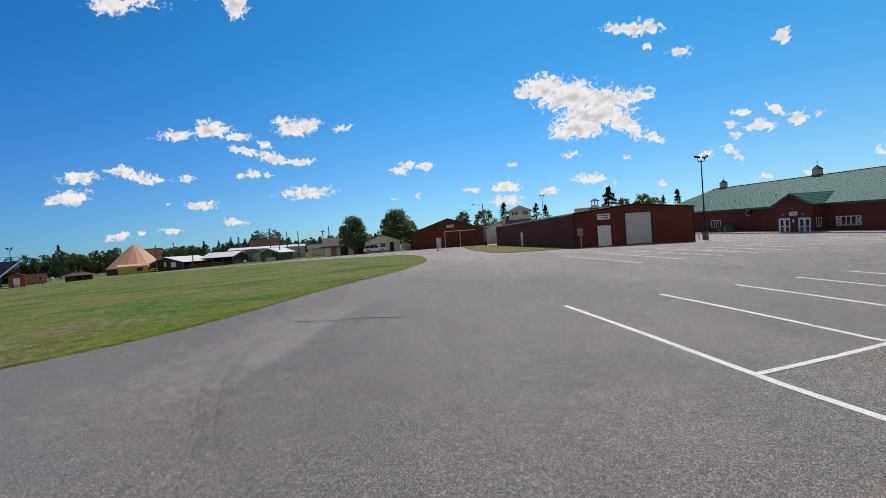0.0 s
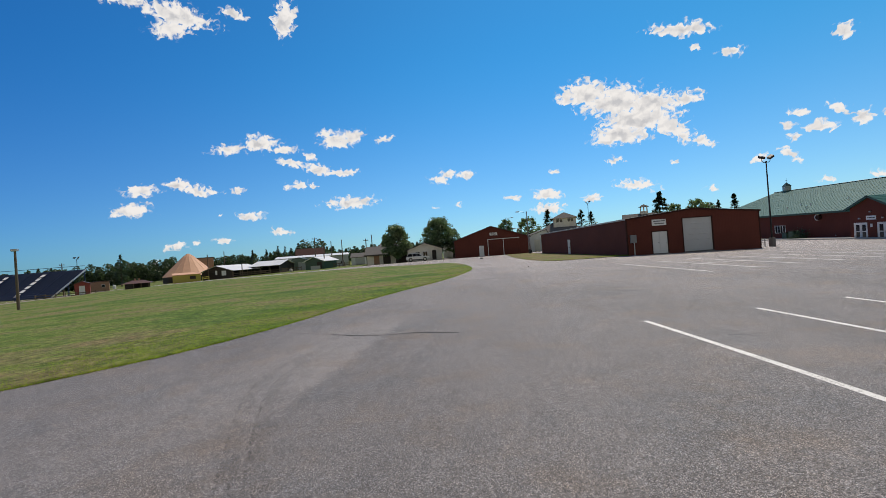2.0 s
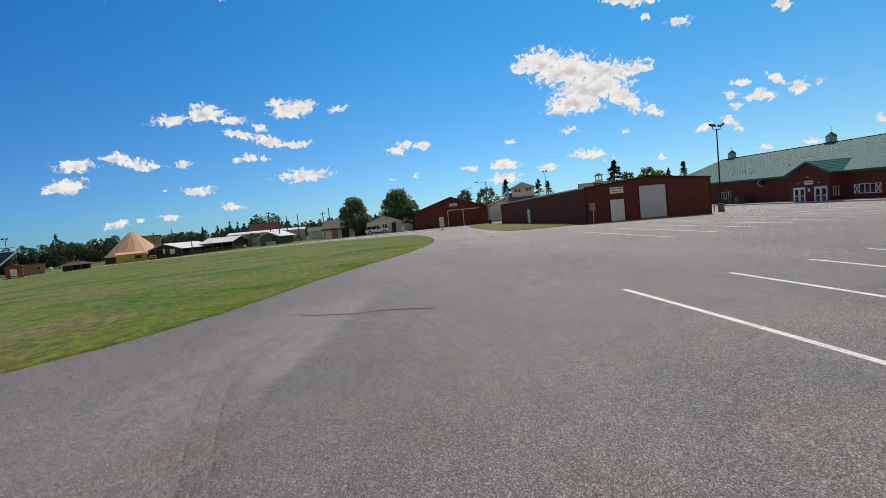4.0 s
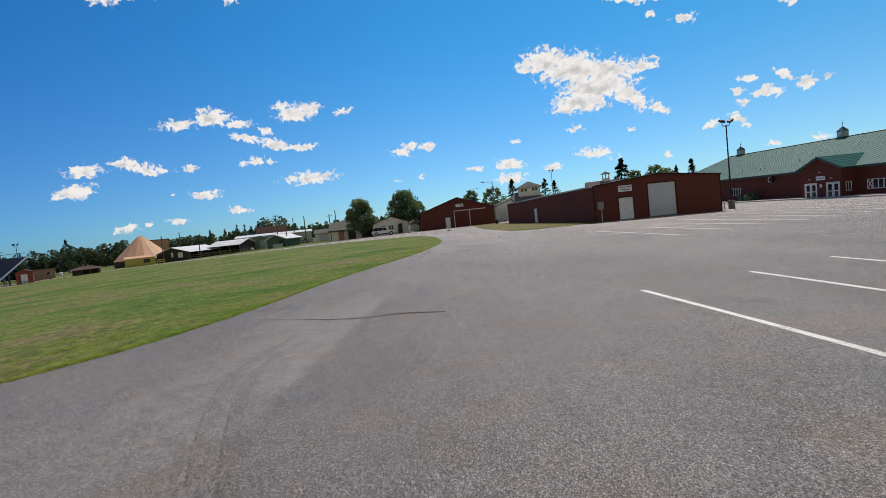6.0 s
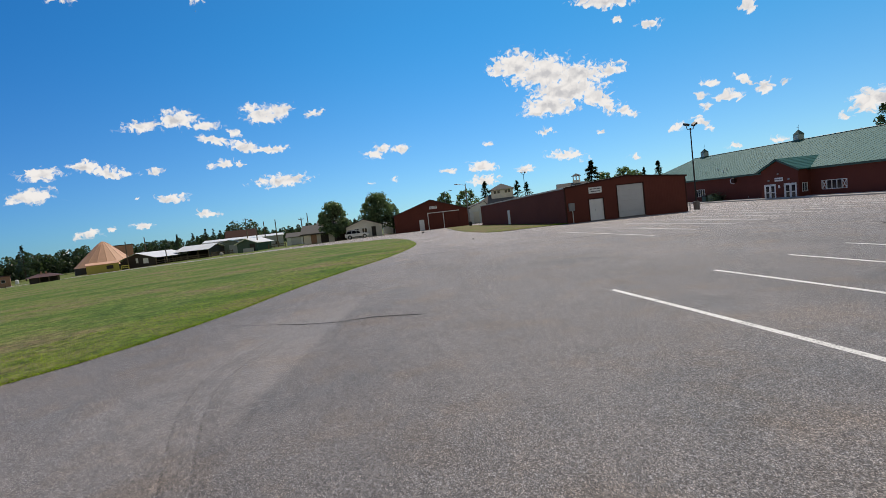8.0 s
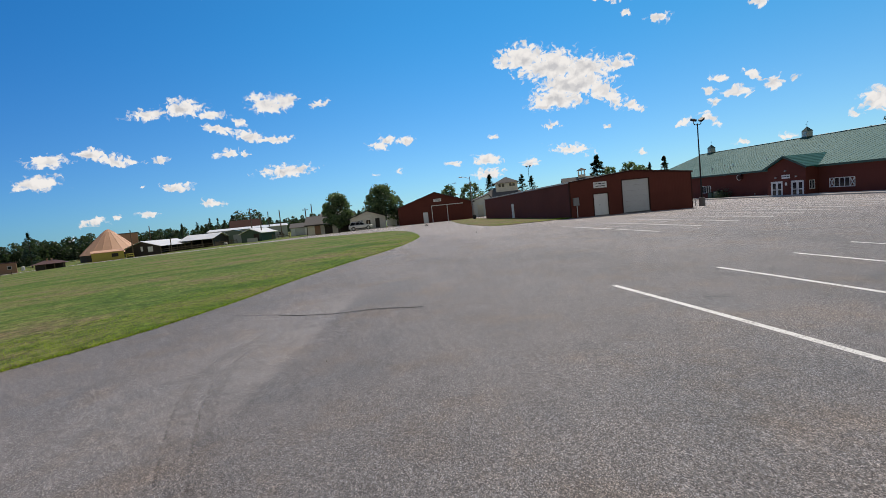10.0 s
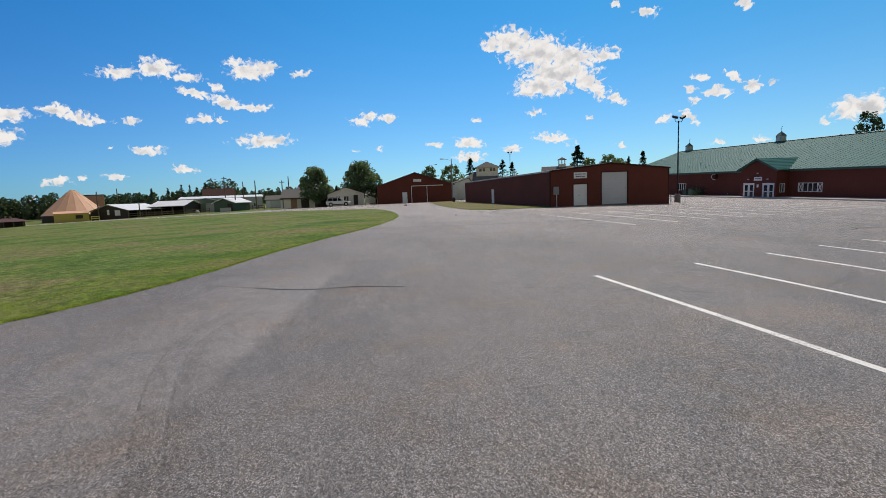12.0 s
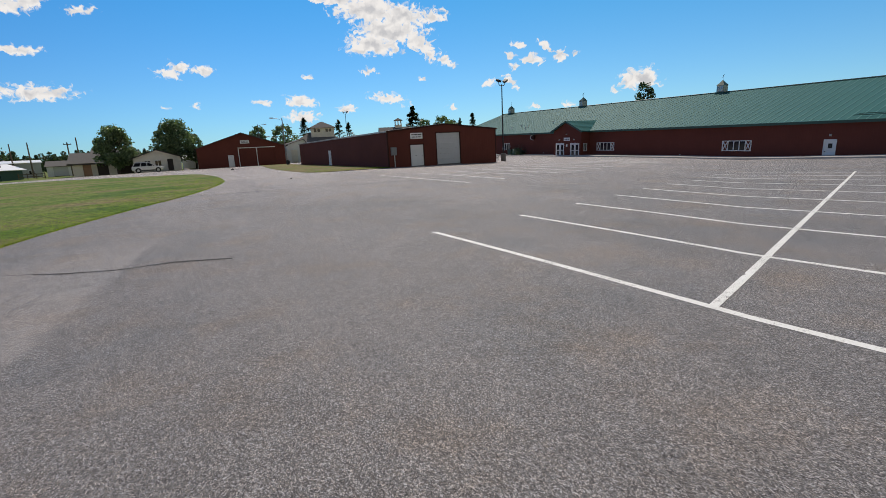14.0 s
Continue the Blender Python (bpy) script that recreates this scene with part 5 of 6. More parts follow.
# ---------------------------------------------------------------- the far side of the road
def build_house():
    house = thing("white_house", -5.3, 99.2, 0, "small white clapboard house with a grey gable roof", "house")
    gable_house(house, 7.1, 9.0, 2.35, 1.25, M_SIDING, M_SIDING, M_GREY_SHINGLE, [(1.6, 0.9, 2.5, 1.9), (3.1, 0.9, 4.1, 1.9), (5.0, -1.0, 5.9, 2.05)], "y", 0.4, trim=M_SHINGLE)
    framed_window(house, 1.6, 0.9, 2.5, 1.9, 2)
    framed_window(house, 3.1, 0.9, 4.1, 1.9, 2)
    part("door", soft_box(5.03, 0.05, 0.02, 5.87, 0.1, 2.03, 0.01, 1), M_DARK_WOOD, house)
    part("step", boxes((4.9, -0.6, -0.5, 6.0, -0.003, 0.12)), M_CONCRETE, house)
    low = thing("long_house", -14.2, 103.0, 0, "low pale building with a dark eave and open bays", "house")
    gable_house(low, 9.2, 8.0, 2.2, 1.6, M_SIDING, M_SIDING, M_GREY_SHINGLE, [(1.4, -1.0, 2.6, 1.95), (3.4, -1.0, 5.0, 1.95), (6.2, -1.0, 8.6, 1.95)], "x", 0.6, trim=M_SHINGLE)
    for u0, u1 in ((1.4, 2.6), (3.4, 5.0), (6.2, 8.6)):
        part("bay_door", boxes((u0 + 0.02, 0.1, 0.02, u1 - 0.02, 0.16, 1.93)), M_DARK_WOOD if u0 > 2 else M_BRICK, low)
    block = thing("grey_block", -13.2, 122.0, 0, "pale grey upper storey behind the low house", "building")
    gable_house(block, 5.6, 8.0, 4.0, 1.0, M_GREY_WALL, M_GREY_WALL, M_GREY_SHINGLE, [], "x", 0.3)
    ws = thing("white_shed", 2.4, 110.7, 0, "small white shed with a pale roof", "shed")
    gable_house(ws, 3.2, 4.0, 1.9, 0.8, M_WHITE, M_WHITE, M_SHEET, [(0.8, -1.0, 1.7, 1.8)], "x", 0.2)
    part("door", boxes((0.82, 0.06, 0.02, 1.68, 0.1, 1.78)), M_WHITE, ws)
    gb = thing("white_garage", -21.0, 123.2, 4, "low white garage with a dark roof", "garage")
    gable_house(gb, 7.6, 6.0, 1.9, 1.0, M_WHITE, M_WHITE, M_GREY_SHINGLE, [(1.0, -1.0, 3.4, 1.8), (4.0, -1.0, 6.4, 1.8)], "x", 0.25)
    part("garage_door", boxes((1.02, 0.06, 0.02, 3.38, 0.1, 1.78)), M_OVERHEAD, gb)
    part("garage_door", boxes((4.02, 0.06, 0.02, 6.38, 0.1, 1.78)), M_OVERHEAD, gb)


build_house()


def build_car():
    car = thing("parked_car", -3.2, 96.3, 0, "silver estate car parked before the white house", "car")
    bm = bmesh.new()
    prism(bm, [(-2.26, 0.34), (-2.33, 0.6), (-2.28, 0.98), (-1.2, 1.01), (0.95, 1.02), (1.6, 0.97), (2.12, 0.86), (2.31, 0.66), (2.28, 0.36), (1.9, 0.28), (-1.9, 0.28)], -0.9, 0.9)
    bmesh.ops.bevel(bm, geom=bm.edges[:], offset=0.07, segments=3, affect="EDGES", profile=0.6)
    for f in bm.faces:
        f.smooth = True
    part("body", bm, M_SILVER, car)

    def cabin(x0, x1, t0, t1, z0, z1, w0, w1, r):
        """A tapered block: longer and wider at the waist than at the roof."""
        bm = bmesh.new()
        low = [bm.verts.new(p) for p in ((x0, -w0, z0), (x1, -w0, z0), (x1, w0, z0), (x0, w0, z0))]
        top = [bm.verts.new(p) for p in ((t0, -w1, z1), (t1, -w1, z1), (t1, w1, z1), (t0, w1, z1))]
        bm.faces.new(low[::-1]), bm.faces.new(top)
        for k in range(4):
            bm.faces.new((low[k], low[(k + 1) % 4], top[(k + 1) % 4], top[k]))
        bmesh.ops.bevel(bm, geom=bm.edges[:], offset=r, segments=2, affect="EDGES")
        return bm
    part("glazing", cabin(-2.2, 1.08, -1.82, 0.22, 0.96, 1.58, 0.84, 0.66, 0.03), M_CAR_GLASS, car, "dark tinted windows")
    part("roof", cabin(-1.95, 0.36, -1.8, 0.18, 1.53, 1.67, 0.71, 0.62, 0.05), M_SILVER, car)
    for s in (-1, 1):
        for xa, xb in ((1.06, 0.2), (-0.1, -0.12), (-1.02, -1.0), (-2.14, -1.78)):
            part("pillar", tubes(((xa, s * 0.85, 0.98), (xb, s * 0.675, 1.57), 0.045), n=6), M_SILVER, car)
        part("headlight", soft_box(2.02, s * 0.66 - 0.17, 0.66, 2.31, s * 0.66 + 0.17, 0.82, 0.04), M_SHEET, car)
        part("tail_lamp", soft_box(-2.335, s * 0.74 - 0.1, 0.72, -2.24, s * 0.74 + 0.1, 0.96, 0.02), M_RED_PAINT, car)
        part("sill_trim", boxes((-1.0, s * 0.88 - 0.03, 0.24, 1.0, s * 0.88 + 0.03, 0.42)), M_BLACK, car)
        part("mirror", soft_box(0.62, s * 0.97 - 0.1, 1.0, 0.78, s * 0.97 + 0.1, 1.14, 0.03), M_SILVER, car)
        part("roof_rail", tubes(((-1.6, s * 0.6, 1.71), (0.0, s * 0.6, 1.7), 0.022), n=6), M_DARK_METAL, car)
    for x in (-1.42, 1.42):
        for y in (-0.82, 0.82):
            part("wheel_arch", tubes(((x, y - 0.1, 0.36), (x, y + 0.1, 0.36), 0.41), n=20), M_BLACK, car)
            wh = sub("wheel", car)
            part("tyre", tubes(((x, y - 0.115, 0.34), (x, y + 0.115, 0.34), 0.34), n=20), M_TYRE, wh)
            part("rim", tubes(((x, y - 0.125, 0.34), (x, y + 0.125, 0.34), 0.22), n=12), M_GREY_METAL, wh)
    dark = thing("dark_pickup", -57.9, 111.6, 0, "dark green pickup parked by the yellow stand", "pickup")
    bm = bmesh.new()
    prism(bm, [(-1.7, 0.3), (-1.7, 0.85), (-0.4, 0.88), (-0.3, 1.35), (0.5, 1.38), (0.85, 0.92), (1.6, 0.85), (1.65, 0.35)], -0.7, 0.7)
    part("body", bm, M_DARK_METAL, dark)
    for x in (-1.1, 1.05):
        for y in (-0.66, 0.66):
            part("wheel", tubes(((x, y - 0.1, 0.3), (x, y + 0.1, 0.3), 0.3), n=14), M_TYRE, dark)


build_car()


def canopy(x, y, rz, w, d, h, rise, wall, label, roof=None, back=True):
    """An open pole shed: posts, back and end walls, pale sheet roof."""
    c = thing("pole_shed", x, y, rz, label, "pole shed", "pole sheds")
    n = max(3, int(w / 2.4))
    for i in range(n + 1):
        part("post", boxes((w * i / n - 0.08, 0, -0.6, w * i / n + 0.08, 0.16, h)), M_WOOD, c)
    for s in range(2):
        bm = bmesh.new()
        y0, z0 = (-0.5, h) if s == 0 else (d + 0.5, h - 0.1)
        slab(bm, [(-0.5, y0, z0 + 0.08), (w + 0.5, y0, z0 + 0.08), (w + 0.5, d / 2, h + rise), (-0.5, d / 2, h + rise)], 0.06)
        part("roof_slope", bm, roof or M_SHEET, c)
    if back:
        part("back_wall", boxes((0, d - 0.12, -0.6, w, d, h - 0.1)), wall, c)
    for x0 in (0.0, w - 0.1):
        bm = boxes((x0, 0.2, -0.6, x0 + 0.1, d - 0.15, h - 0.12))
        a = [bm.verts.new((xx, yy, zz)) for xx in (x0, x0 + 0.1) for yy, zz in ((0, h - 0.1), (d, h - 0.1), (d / 2, h + rise - 0.1))]
        bm.faces.new((a[2], a[1], a[0])), bm.faces.new((a[3], a[4], a[5]))
        for i in range(3):
            bm.faces.new((a[i], a[(i + 1) % 3], a[3 + (i + 1) % 3], a[3 + i]))
        part("end_wall", bm, wall, c)
    for v0, v1, z0, z1 in ((0.22, 0.36, 0.35, 1.1), (0.5, 0.56, 0.5, 1.2)):
        part("gable_sheet", boxes((-0.03, d * v0, h * z0, -0.004, d * v1, h * z1)), M_SHEET, c, "white sheet on the gable")
    part("front_rail", boxes((0, 0.02, 0.75, w, 0.1, 0.9), (0, 0.02, 0.3, w, 0.1, 0.45)), M_WOOD, c)
    return c


def build_sheds():
    canopy(-46.8, 113.0, 72, 10.0, 9.0, 1.5, 1.45, M_DARK_WOOD, "open pole shed with a bright sheet roof")
    canopy(-45.2, 119.8, -12, 7.6, 7.6, 1.9, 1.3, M_DARK_WOOD, "open cattle shed with a bright sheet roof")
    g = thing("faded_shed", -38.0, 124.6, 8, "faded grey-green shed with double doors", "shed")
    gable_house(g, 6.2, 7.0, 2.3, 0.9, M_GREEN_WALL, M_GREEN_WALL, M_GREEN_TRIM, [(0.6, -1.0, 1.9, 2.0), (3.0, -1.0, 5.4, 2.1)], "y", 0.3)
    part("bay_door", boxes((0.62, 0.1, 0.02, 1.88, 0.15, 1.98)), M_DARK_WOOD, g)
    part("bay_door", boxes((3.02, 0.1, 0.02, 5.38, 0.15, 2.08)), M_GREY_WALL, g)
    k = thing("dark_shed", -30.6, 115.3, -22, "dark green shed with a pale sheet roof and lean-to", "shed")
    gable_house(k, 5.2, 5.4, 1.9, 0.95, M_GREEN_TRIM, M_GREEN_TRIM, M_SHEET, [(3.2, -1.0, 4.6, 1.7)], "y", 0.5, apex=0.5)
    part("bay_door", boxes((3.22, 0.1, 0.02, 4.58, 0.15, 1.68)), M_DARK_WOOD, k)
    part("plank_fence", boxes((2.6, -1.6, -0.3, 5.2, -1.5, 0.8)), M_GREY_WALL, k)
    lg = thing("long_grey_hall", -42.0, 129.0, 12, "long grey steel building with a pale low roof", "building")
    gable_house(lg, 19.0, 12.0, 3.3, 0.55, M_GREY_WALL, M_GREY_WALL, M_SHEET, [(14.5, -1.0, 15.5, 2.0), (16.8, 0.9, 17.8, 1.8)], "x", 0.3)
    part("door", boxes((14.52, 0.06, 0.02, 15.48, 0.1, 1.98)), M_DARK_METAL, lg)
    framed_window(lg, 16.8, 0.9, 17.8, 1.8, 2)
    br = thing("brown_barn", -42.4, 150.0, 12, "brown roofed barn behind the grey building", "barn")
    gable_house(br, 8.2, 9.0, 3.9, 2.3, M_DARK_WOOD, M_DARK_WOOD, M_MAROON, [], "x", 0.4)
    # rail fences and clutter before the sheds
    rng = random.Random(6)
    for x0, y0, n, gap in ((-44.0, 112.4, 6, 1.15), (-36.0, 114.6, 5, 1.1), (-75.0, 92.0, 8, 1.6), (-23.0, 111.2, 4, 1.2)):
        f = thing("rail_fence", x0, y0, 17, "weathered timber rail fence before the sheds", "fence", "rail fences")
        for i in range(n):
            part("post", boxes((i * gap - 0.06, -0.06, -0.4, i * gap + 0.06, 0.06, 1.05)), M_WOOD, f)
        for z in (0.35, 0.75):
            part("rail", boxes((-0.1, -0.1, z, (n - 1) * gap + 0.1, -0.062, z + 0.13)), M_WOOD, f)
    rock = thing("white_boulder", -33.6, 113.6, 0, "pale boulder beside the road", "boulder")
    bm = bmesh.new()
    bmesh.ops.create_icosphere(bm, subdivisions=3, radius=0.42)
    for v in bm.verts:
        v.co *= 1 + 0.22 * noise.noise(v.co * 2.3)
        v.co.z = v.co.z * 0.95 + 0.24
    part("stone", bm, M_CONCRETE, rock)


build_sheds()


def build_dome():
    dome = thing("domed_store", -66.7, 132.5, 0, "tan faceted conical dome of a storage building", "dome")
    n, base = 18, 6.6
    prof = [(1.0, 1.35), (0.88, 2.15), (0.74, 3.08), (0.58, 4.12), (0.40, 5.28), (0.2, 6.55), (0.05, 7.3), (0.0, 7.4)]
    bm = bmesh.new()
    rings = []
    for r, z in prof:
        rings.append([bm.verts.new((math.cos(2 * math.pi * i / n) * r * base, math.sin(2 * math.pi * i / n) * r * base, z)) for i in range(n)] if r > 0 else [bm.verts.new((0, 0, z))])
    for a, b in zip(rings, rings[1:]):
        for i in range(n):
            j = (i + 1) % n
            bm.faces.new((a[i], a[j], b[j], b[i]) if len(b) > 1 else (a[i], a[j], b[0]))
    part("dome_roof", bm, M_COPPER, dome)
    for i in range(n):
        a = 2 * math.pi * i / n
        bm = bmesh.new()
        for (r0, z0), (r1, z1) in zip(prof[:-2], prof[1:-1]):
            tube(bm, (math.cos(a) * r0 * base, math.sin(a) * r0 * base, z0 + 0.02), (math.cos(a) * r1 * base, math.sin(a) * r1 * base, z1 + 0.0), 0.03, n=5)
        part("dome_rib", bm, M_COPPER, dome)
    part("ring_wall", tubes(((0, 0, -1.5), (0, 0, 1.4), base * 0.97), n=n), M_DARK_WOOD, dome)
    y = thing("yellow_stand", -58.3, 108.4, 26, "low yellow boarded stand with a pale roof edge", "stand")
    gable_house(y, 5.6, 4.5, 1.75, 0.4, M_YELLOW, M_YELLOW, M_COPPER, [(3.4, 0.7, 4.6, 1.45)], "x", 0.12)
    part("shutter", boxes((3.42, 0.05, 0.72, 4.58, 0.09, 1.43)), M_DARK_WOOD, y)
    yb = thing("yellow_barrier", -52.6, 110.2, 20, "bright yellow metal barrier beside the stand", "barrier")
    part("frame", tubes(((0, 0, -0.2), (0, 0, 0.8), 0.09), ((1.3, 0, -0.2), (1.3, 0, 0.8), 0.09), ((0, 0, 0.75), (1.3, 0, 0.75), 0.1), ((0, 0, 0.35), (1.3, 0, 0.35), 0.09)), M_YELLOW, yb)
    hut = thing("picnic_hut", -62.5, 98.6, 28, "small brown open hut with a low hipped roof", "hut")
    for i in range(4):
        for v in (0.1, 3.2):
            part("post", boxes((i * 1.35 - 0.09, v - 0.09, -0.8, i * 1.35 + 0.09, v + 0.09, 1.15)), M_WOOD, hut)
    part("back_wall", boxes((0, 2.9, -0.8, 4.05, 3.0, 1.1)), M_DARK_WOOD, hut)
    part("half_wall", boxes((-0.02, -0.1, -0.8, 1.3, 0.0, 1.05)), M_DARK_WOOD, hut)
    bm = bmesh.new()
    q = [bm.verts.new(p) for p in ((-0.7, -0.6, 1.1), (4.75, -0.6, 1.1), (4.75, 3.9, 1.1), (-0.7, 3.9, 1.1), (1.2, 1.65, 1.75), (2.85, 1.65, 1.75))]
    for f in ((3, 2, 1, 0), (0, 1, 5, 4), (1, 2, 5), (2, 3, 4, 5), (3, 0, 4)):
        bm.faces.new([q[i] for i in f])
    part("roof", bm, M_RUST_ROOF, hut)
    part("chimney", boxes((1.5, 1.4, 1.6, 1.75, 1.65, 2.1)), M_BRICK, hut)
    part("chimney", boxes((2.2, 1.4, 1.6, 2.45, 1.65, 2.1)), M_BRICK, hut)
    tan = thing("tan_block", -71.2, 146.0, 24, "tan block building behind the dome", "building")
    part("walls", boxes((0, 0, -1, 4.6, 4, 6.2)), M_BRICK, tan)
    part("roof_edge", boxes((-0.15, -0.15, 6.2, 4.75, 4.15, 6.4)), M_SHINGLE, tan)
    for bx, by in ((-92.0, 140.0), (-88.0, 141.0)):
        tank = thing("white_tank", bx, by, 0, "small white storage tank by the woods", "tank", "tanks")
        part("shell", tubes(((0, 0, -0.3), (0, 0, 0.85), 0.4), ((0, 0, 0.85), (0, 0, 1.0), 0.4, 0.15), n=14), M_WHITE, tank)


build_dome()


def build_bleachers():
    st = thing("bleachers", -77.0, 98.4, -4, "blue steel bleachers with pale aisle steps", "bleachers")
    rows, rise, run, length = 14, 0.37, 0.62, 34.0
    for i in range(rows):
        part("seat_plank", boxes((-length, i * run, i * rise + 0.35, 0, i * run + 0.34, i * rise + 0.42)), M_BLUE, st)
        part("foot_board", boxes((-length, i * run + 0.34, i * rise + 0.02, 0, i * run + 0.62, i * rise + 0.07)), M_BLUE, st)
        part("riser", boxes((-length, i * run + 0.63, i * rise + 0.08, 0, i * run + 0.655, (i + 1) * rise + 0.3)), M_BLUE, st)
    for u in (-8.0, -16.5, -25.0):
        for i in range(1, rows - 1, 2):
            y0, z0 = i * run, i * rise
            bm = bmesh.new()
            slab(bm, [(u - 0.4, y0 - 0.3, z0 + 0.38), (u + 0.4, y0 - 0.3, z0 + 0.38), (u + 0.4, y0 + 0.55, z0 + 0.86), (u - 0.4, y0 + 0.55, z0 + 0.86)], 0.06)
            part("aisle_step", bm, M_SHEET, st)
    bm = bmesh.new()
    slab(bm, [(0.02, -0.3, 0.2), (0.1, -0.3, 0.2), (0.1, rows * run + 0.2, rows * rise + 0.38), (0.02, rows * run + 0.2, rows * rise + 0.38)], 0.3)
    part("end_stringer", bm, M_GREY_METAL, st)
    for u in [-0.1 - 4 * k for k in range(9)]:
        part("support_leg", tubes(((u, rows * run, -1.0), (u, rows * run, rows * rise + 0.3), 0.08), ((u, 0.1, 0.2), (u, rows * run, rows * rise + 0.2), 0.07), ((u, rows * run * 0.5, -1.0), (u, rows * run * 0.5, rows * rise * 0.5), 0.07)), M_BLUE, st)
    part("top_rail", tubes(((-length, rows * run, rows * rise + 1.1), (0, rows * run, rows * rise + 1.1), 0.05)), M_BLUE, st)
    part("front_rail", tubes(((-length, -0.6, 0.9), (0, -0.6, 0.9), 0.05), ((-length, -0.6, 0.4), (0, -0.6, 0.4), 0.05)), M_BLUE, st)
    hut = thing("red_hut", -72.8, 98.9, 33, "red boarded hut with white double doors, under the bleachers", "hut")
    gable_house(hut, 2.5, 2.6, 2.2, 0.5, M_RED_PAINT, M_RED_PAINT, M_RUST_ROOF, [(0.7, -1.0, 1.7, 1.85)], "y", 0.2)
    part("door", boxes((0.72, 0.05, 0.02, 1.19, 0.09, 1.83)), M_WHITE, hut)
    part("door", boxes((1.21, 0.05, 0.02, 1.68, 0.09, 1.83)), M_WHITE, hut)
    bk = thing("brick_hut", -81.4, 114.2, 33, "tan brick hut with a flat roof", "hut")
    bm = bmesh.new()
    holed_wall(bm, 0, 4.4, -1, 2.3, 0, 0.2, [(2.9, 1.0, 3.6, 1.7)])
    part("front_wall", bm, M_BRICK, bk)
    part("side_wall", boxes((0, 0.203, -1, 0.2, 4, 2.3)), M_BRICK, bk)
    part("side_wall", boxes((4.2, 0.203, -1, 4.4, 4, 2.3)), M_BRICK, bk)
    part("back_wall", boxes((0.203, 3.8, -1, 4.197, 4, 2.3)), M_BRICK, bk)
    part("flat_roof", boxes((-0.2, -0.2, 2.3, 4.6, 4.2, 2.45)), M_RUST_ROOF, bk)
    framed_window(bk, 2.9, 1.0, 3.6, 1.7, 1)
    pb = thing("press_box", -99.0, 103.0, 36, "white press box with a band of dark windows", "press box")
    part("body", soft_box(-9, 0, -1.0, 0, 3, 6.4, 0.05, 1), M_GREY_WALL, pb)
    part("window_band", boxes((-8.5, -0.03, 4.9, -0.5, -0.003, 5.8)), M_GLASS, pb)
    part("flat_roof", boxes((-9.3, -0.4, 6.4, 0.3, 3.3, 6.6)), M_SHEET, pb)



def build_pad():
    """Pale gravel apron before the bleachers, level with the field."""
    drape("gravel_apron", [(-67.0, 93.5), (-76.0, 91.5), (-100.0, 87.5), (-125.0, 84.0)], [(-66.5, 97.2), (-76.0, 98.0), (-100.0, 99.3), (-125.0, 100.5)], 20, 6, 0.055, M_GRAVEL, "structure", "pale gravel apron before the blue bleachers", "gravel")


build_bleachers()
build_pad()


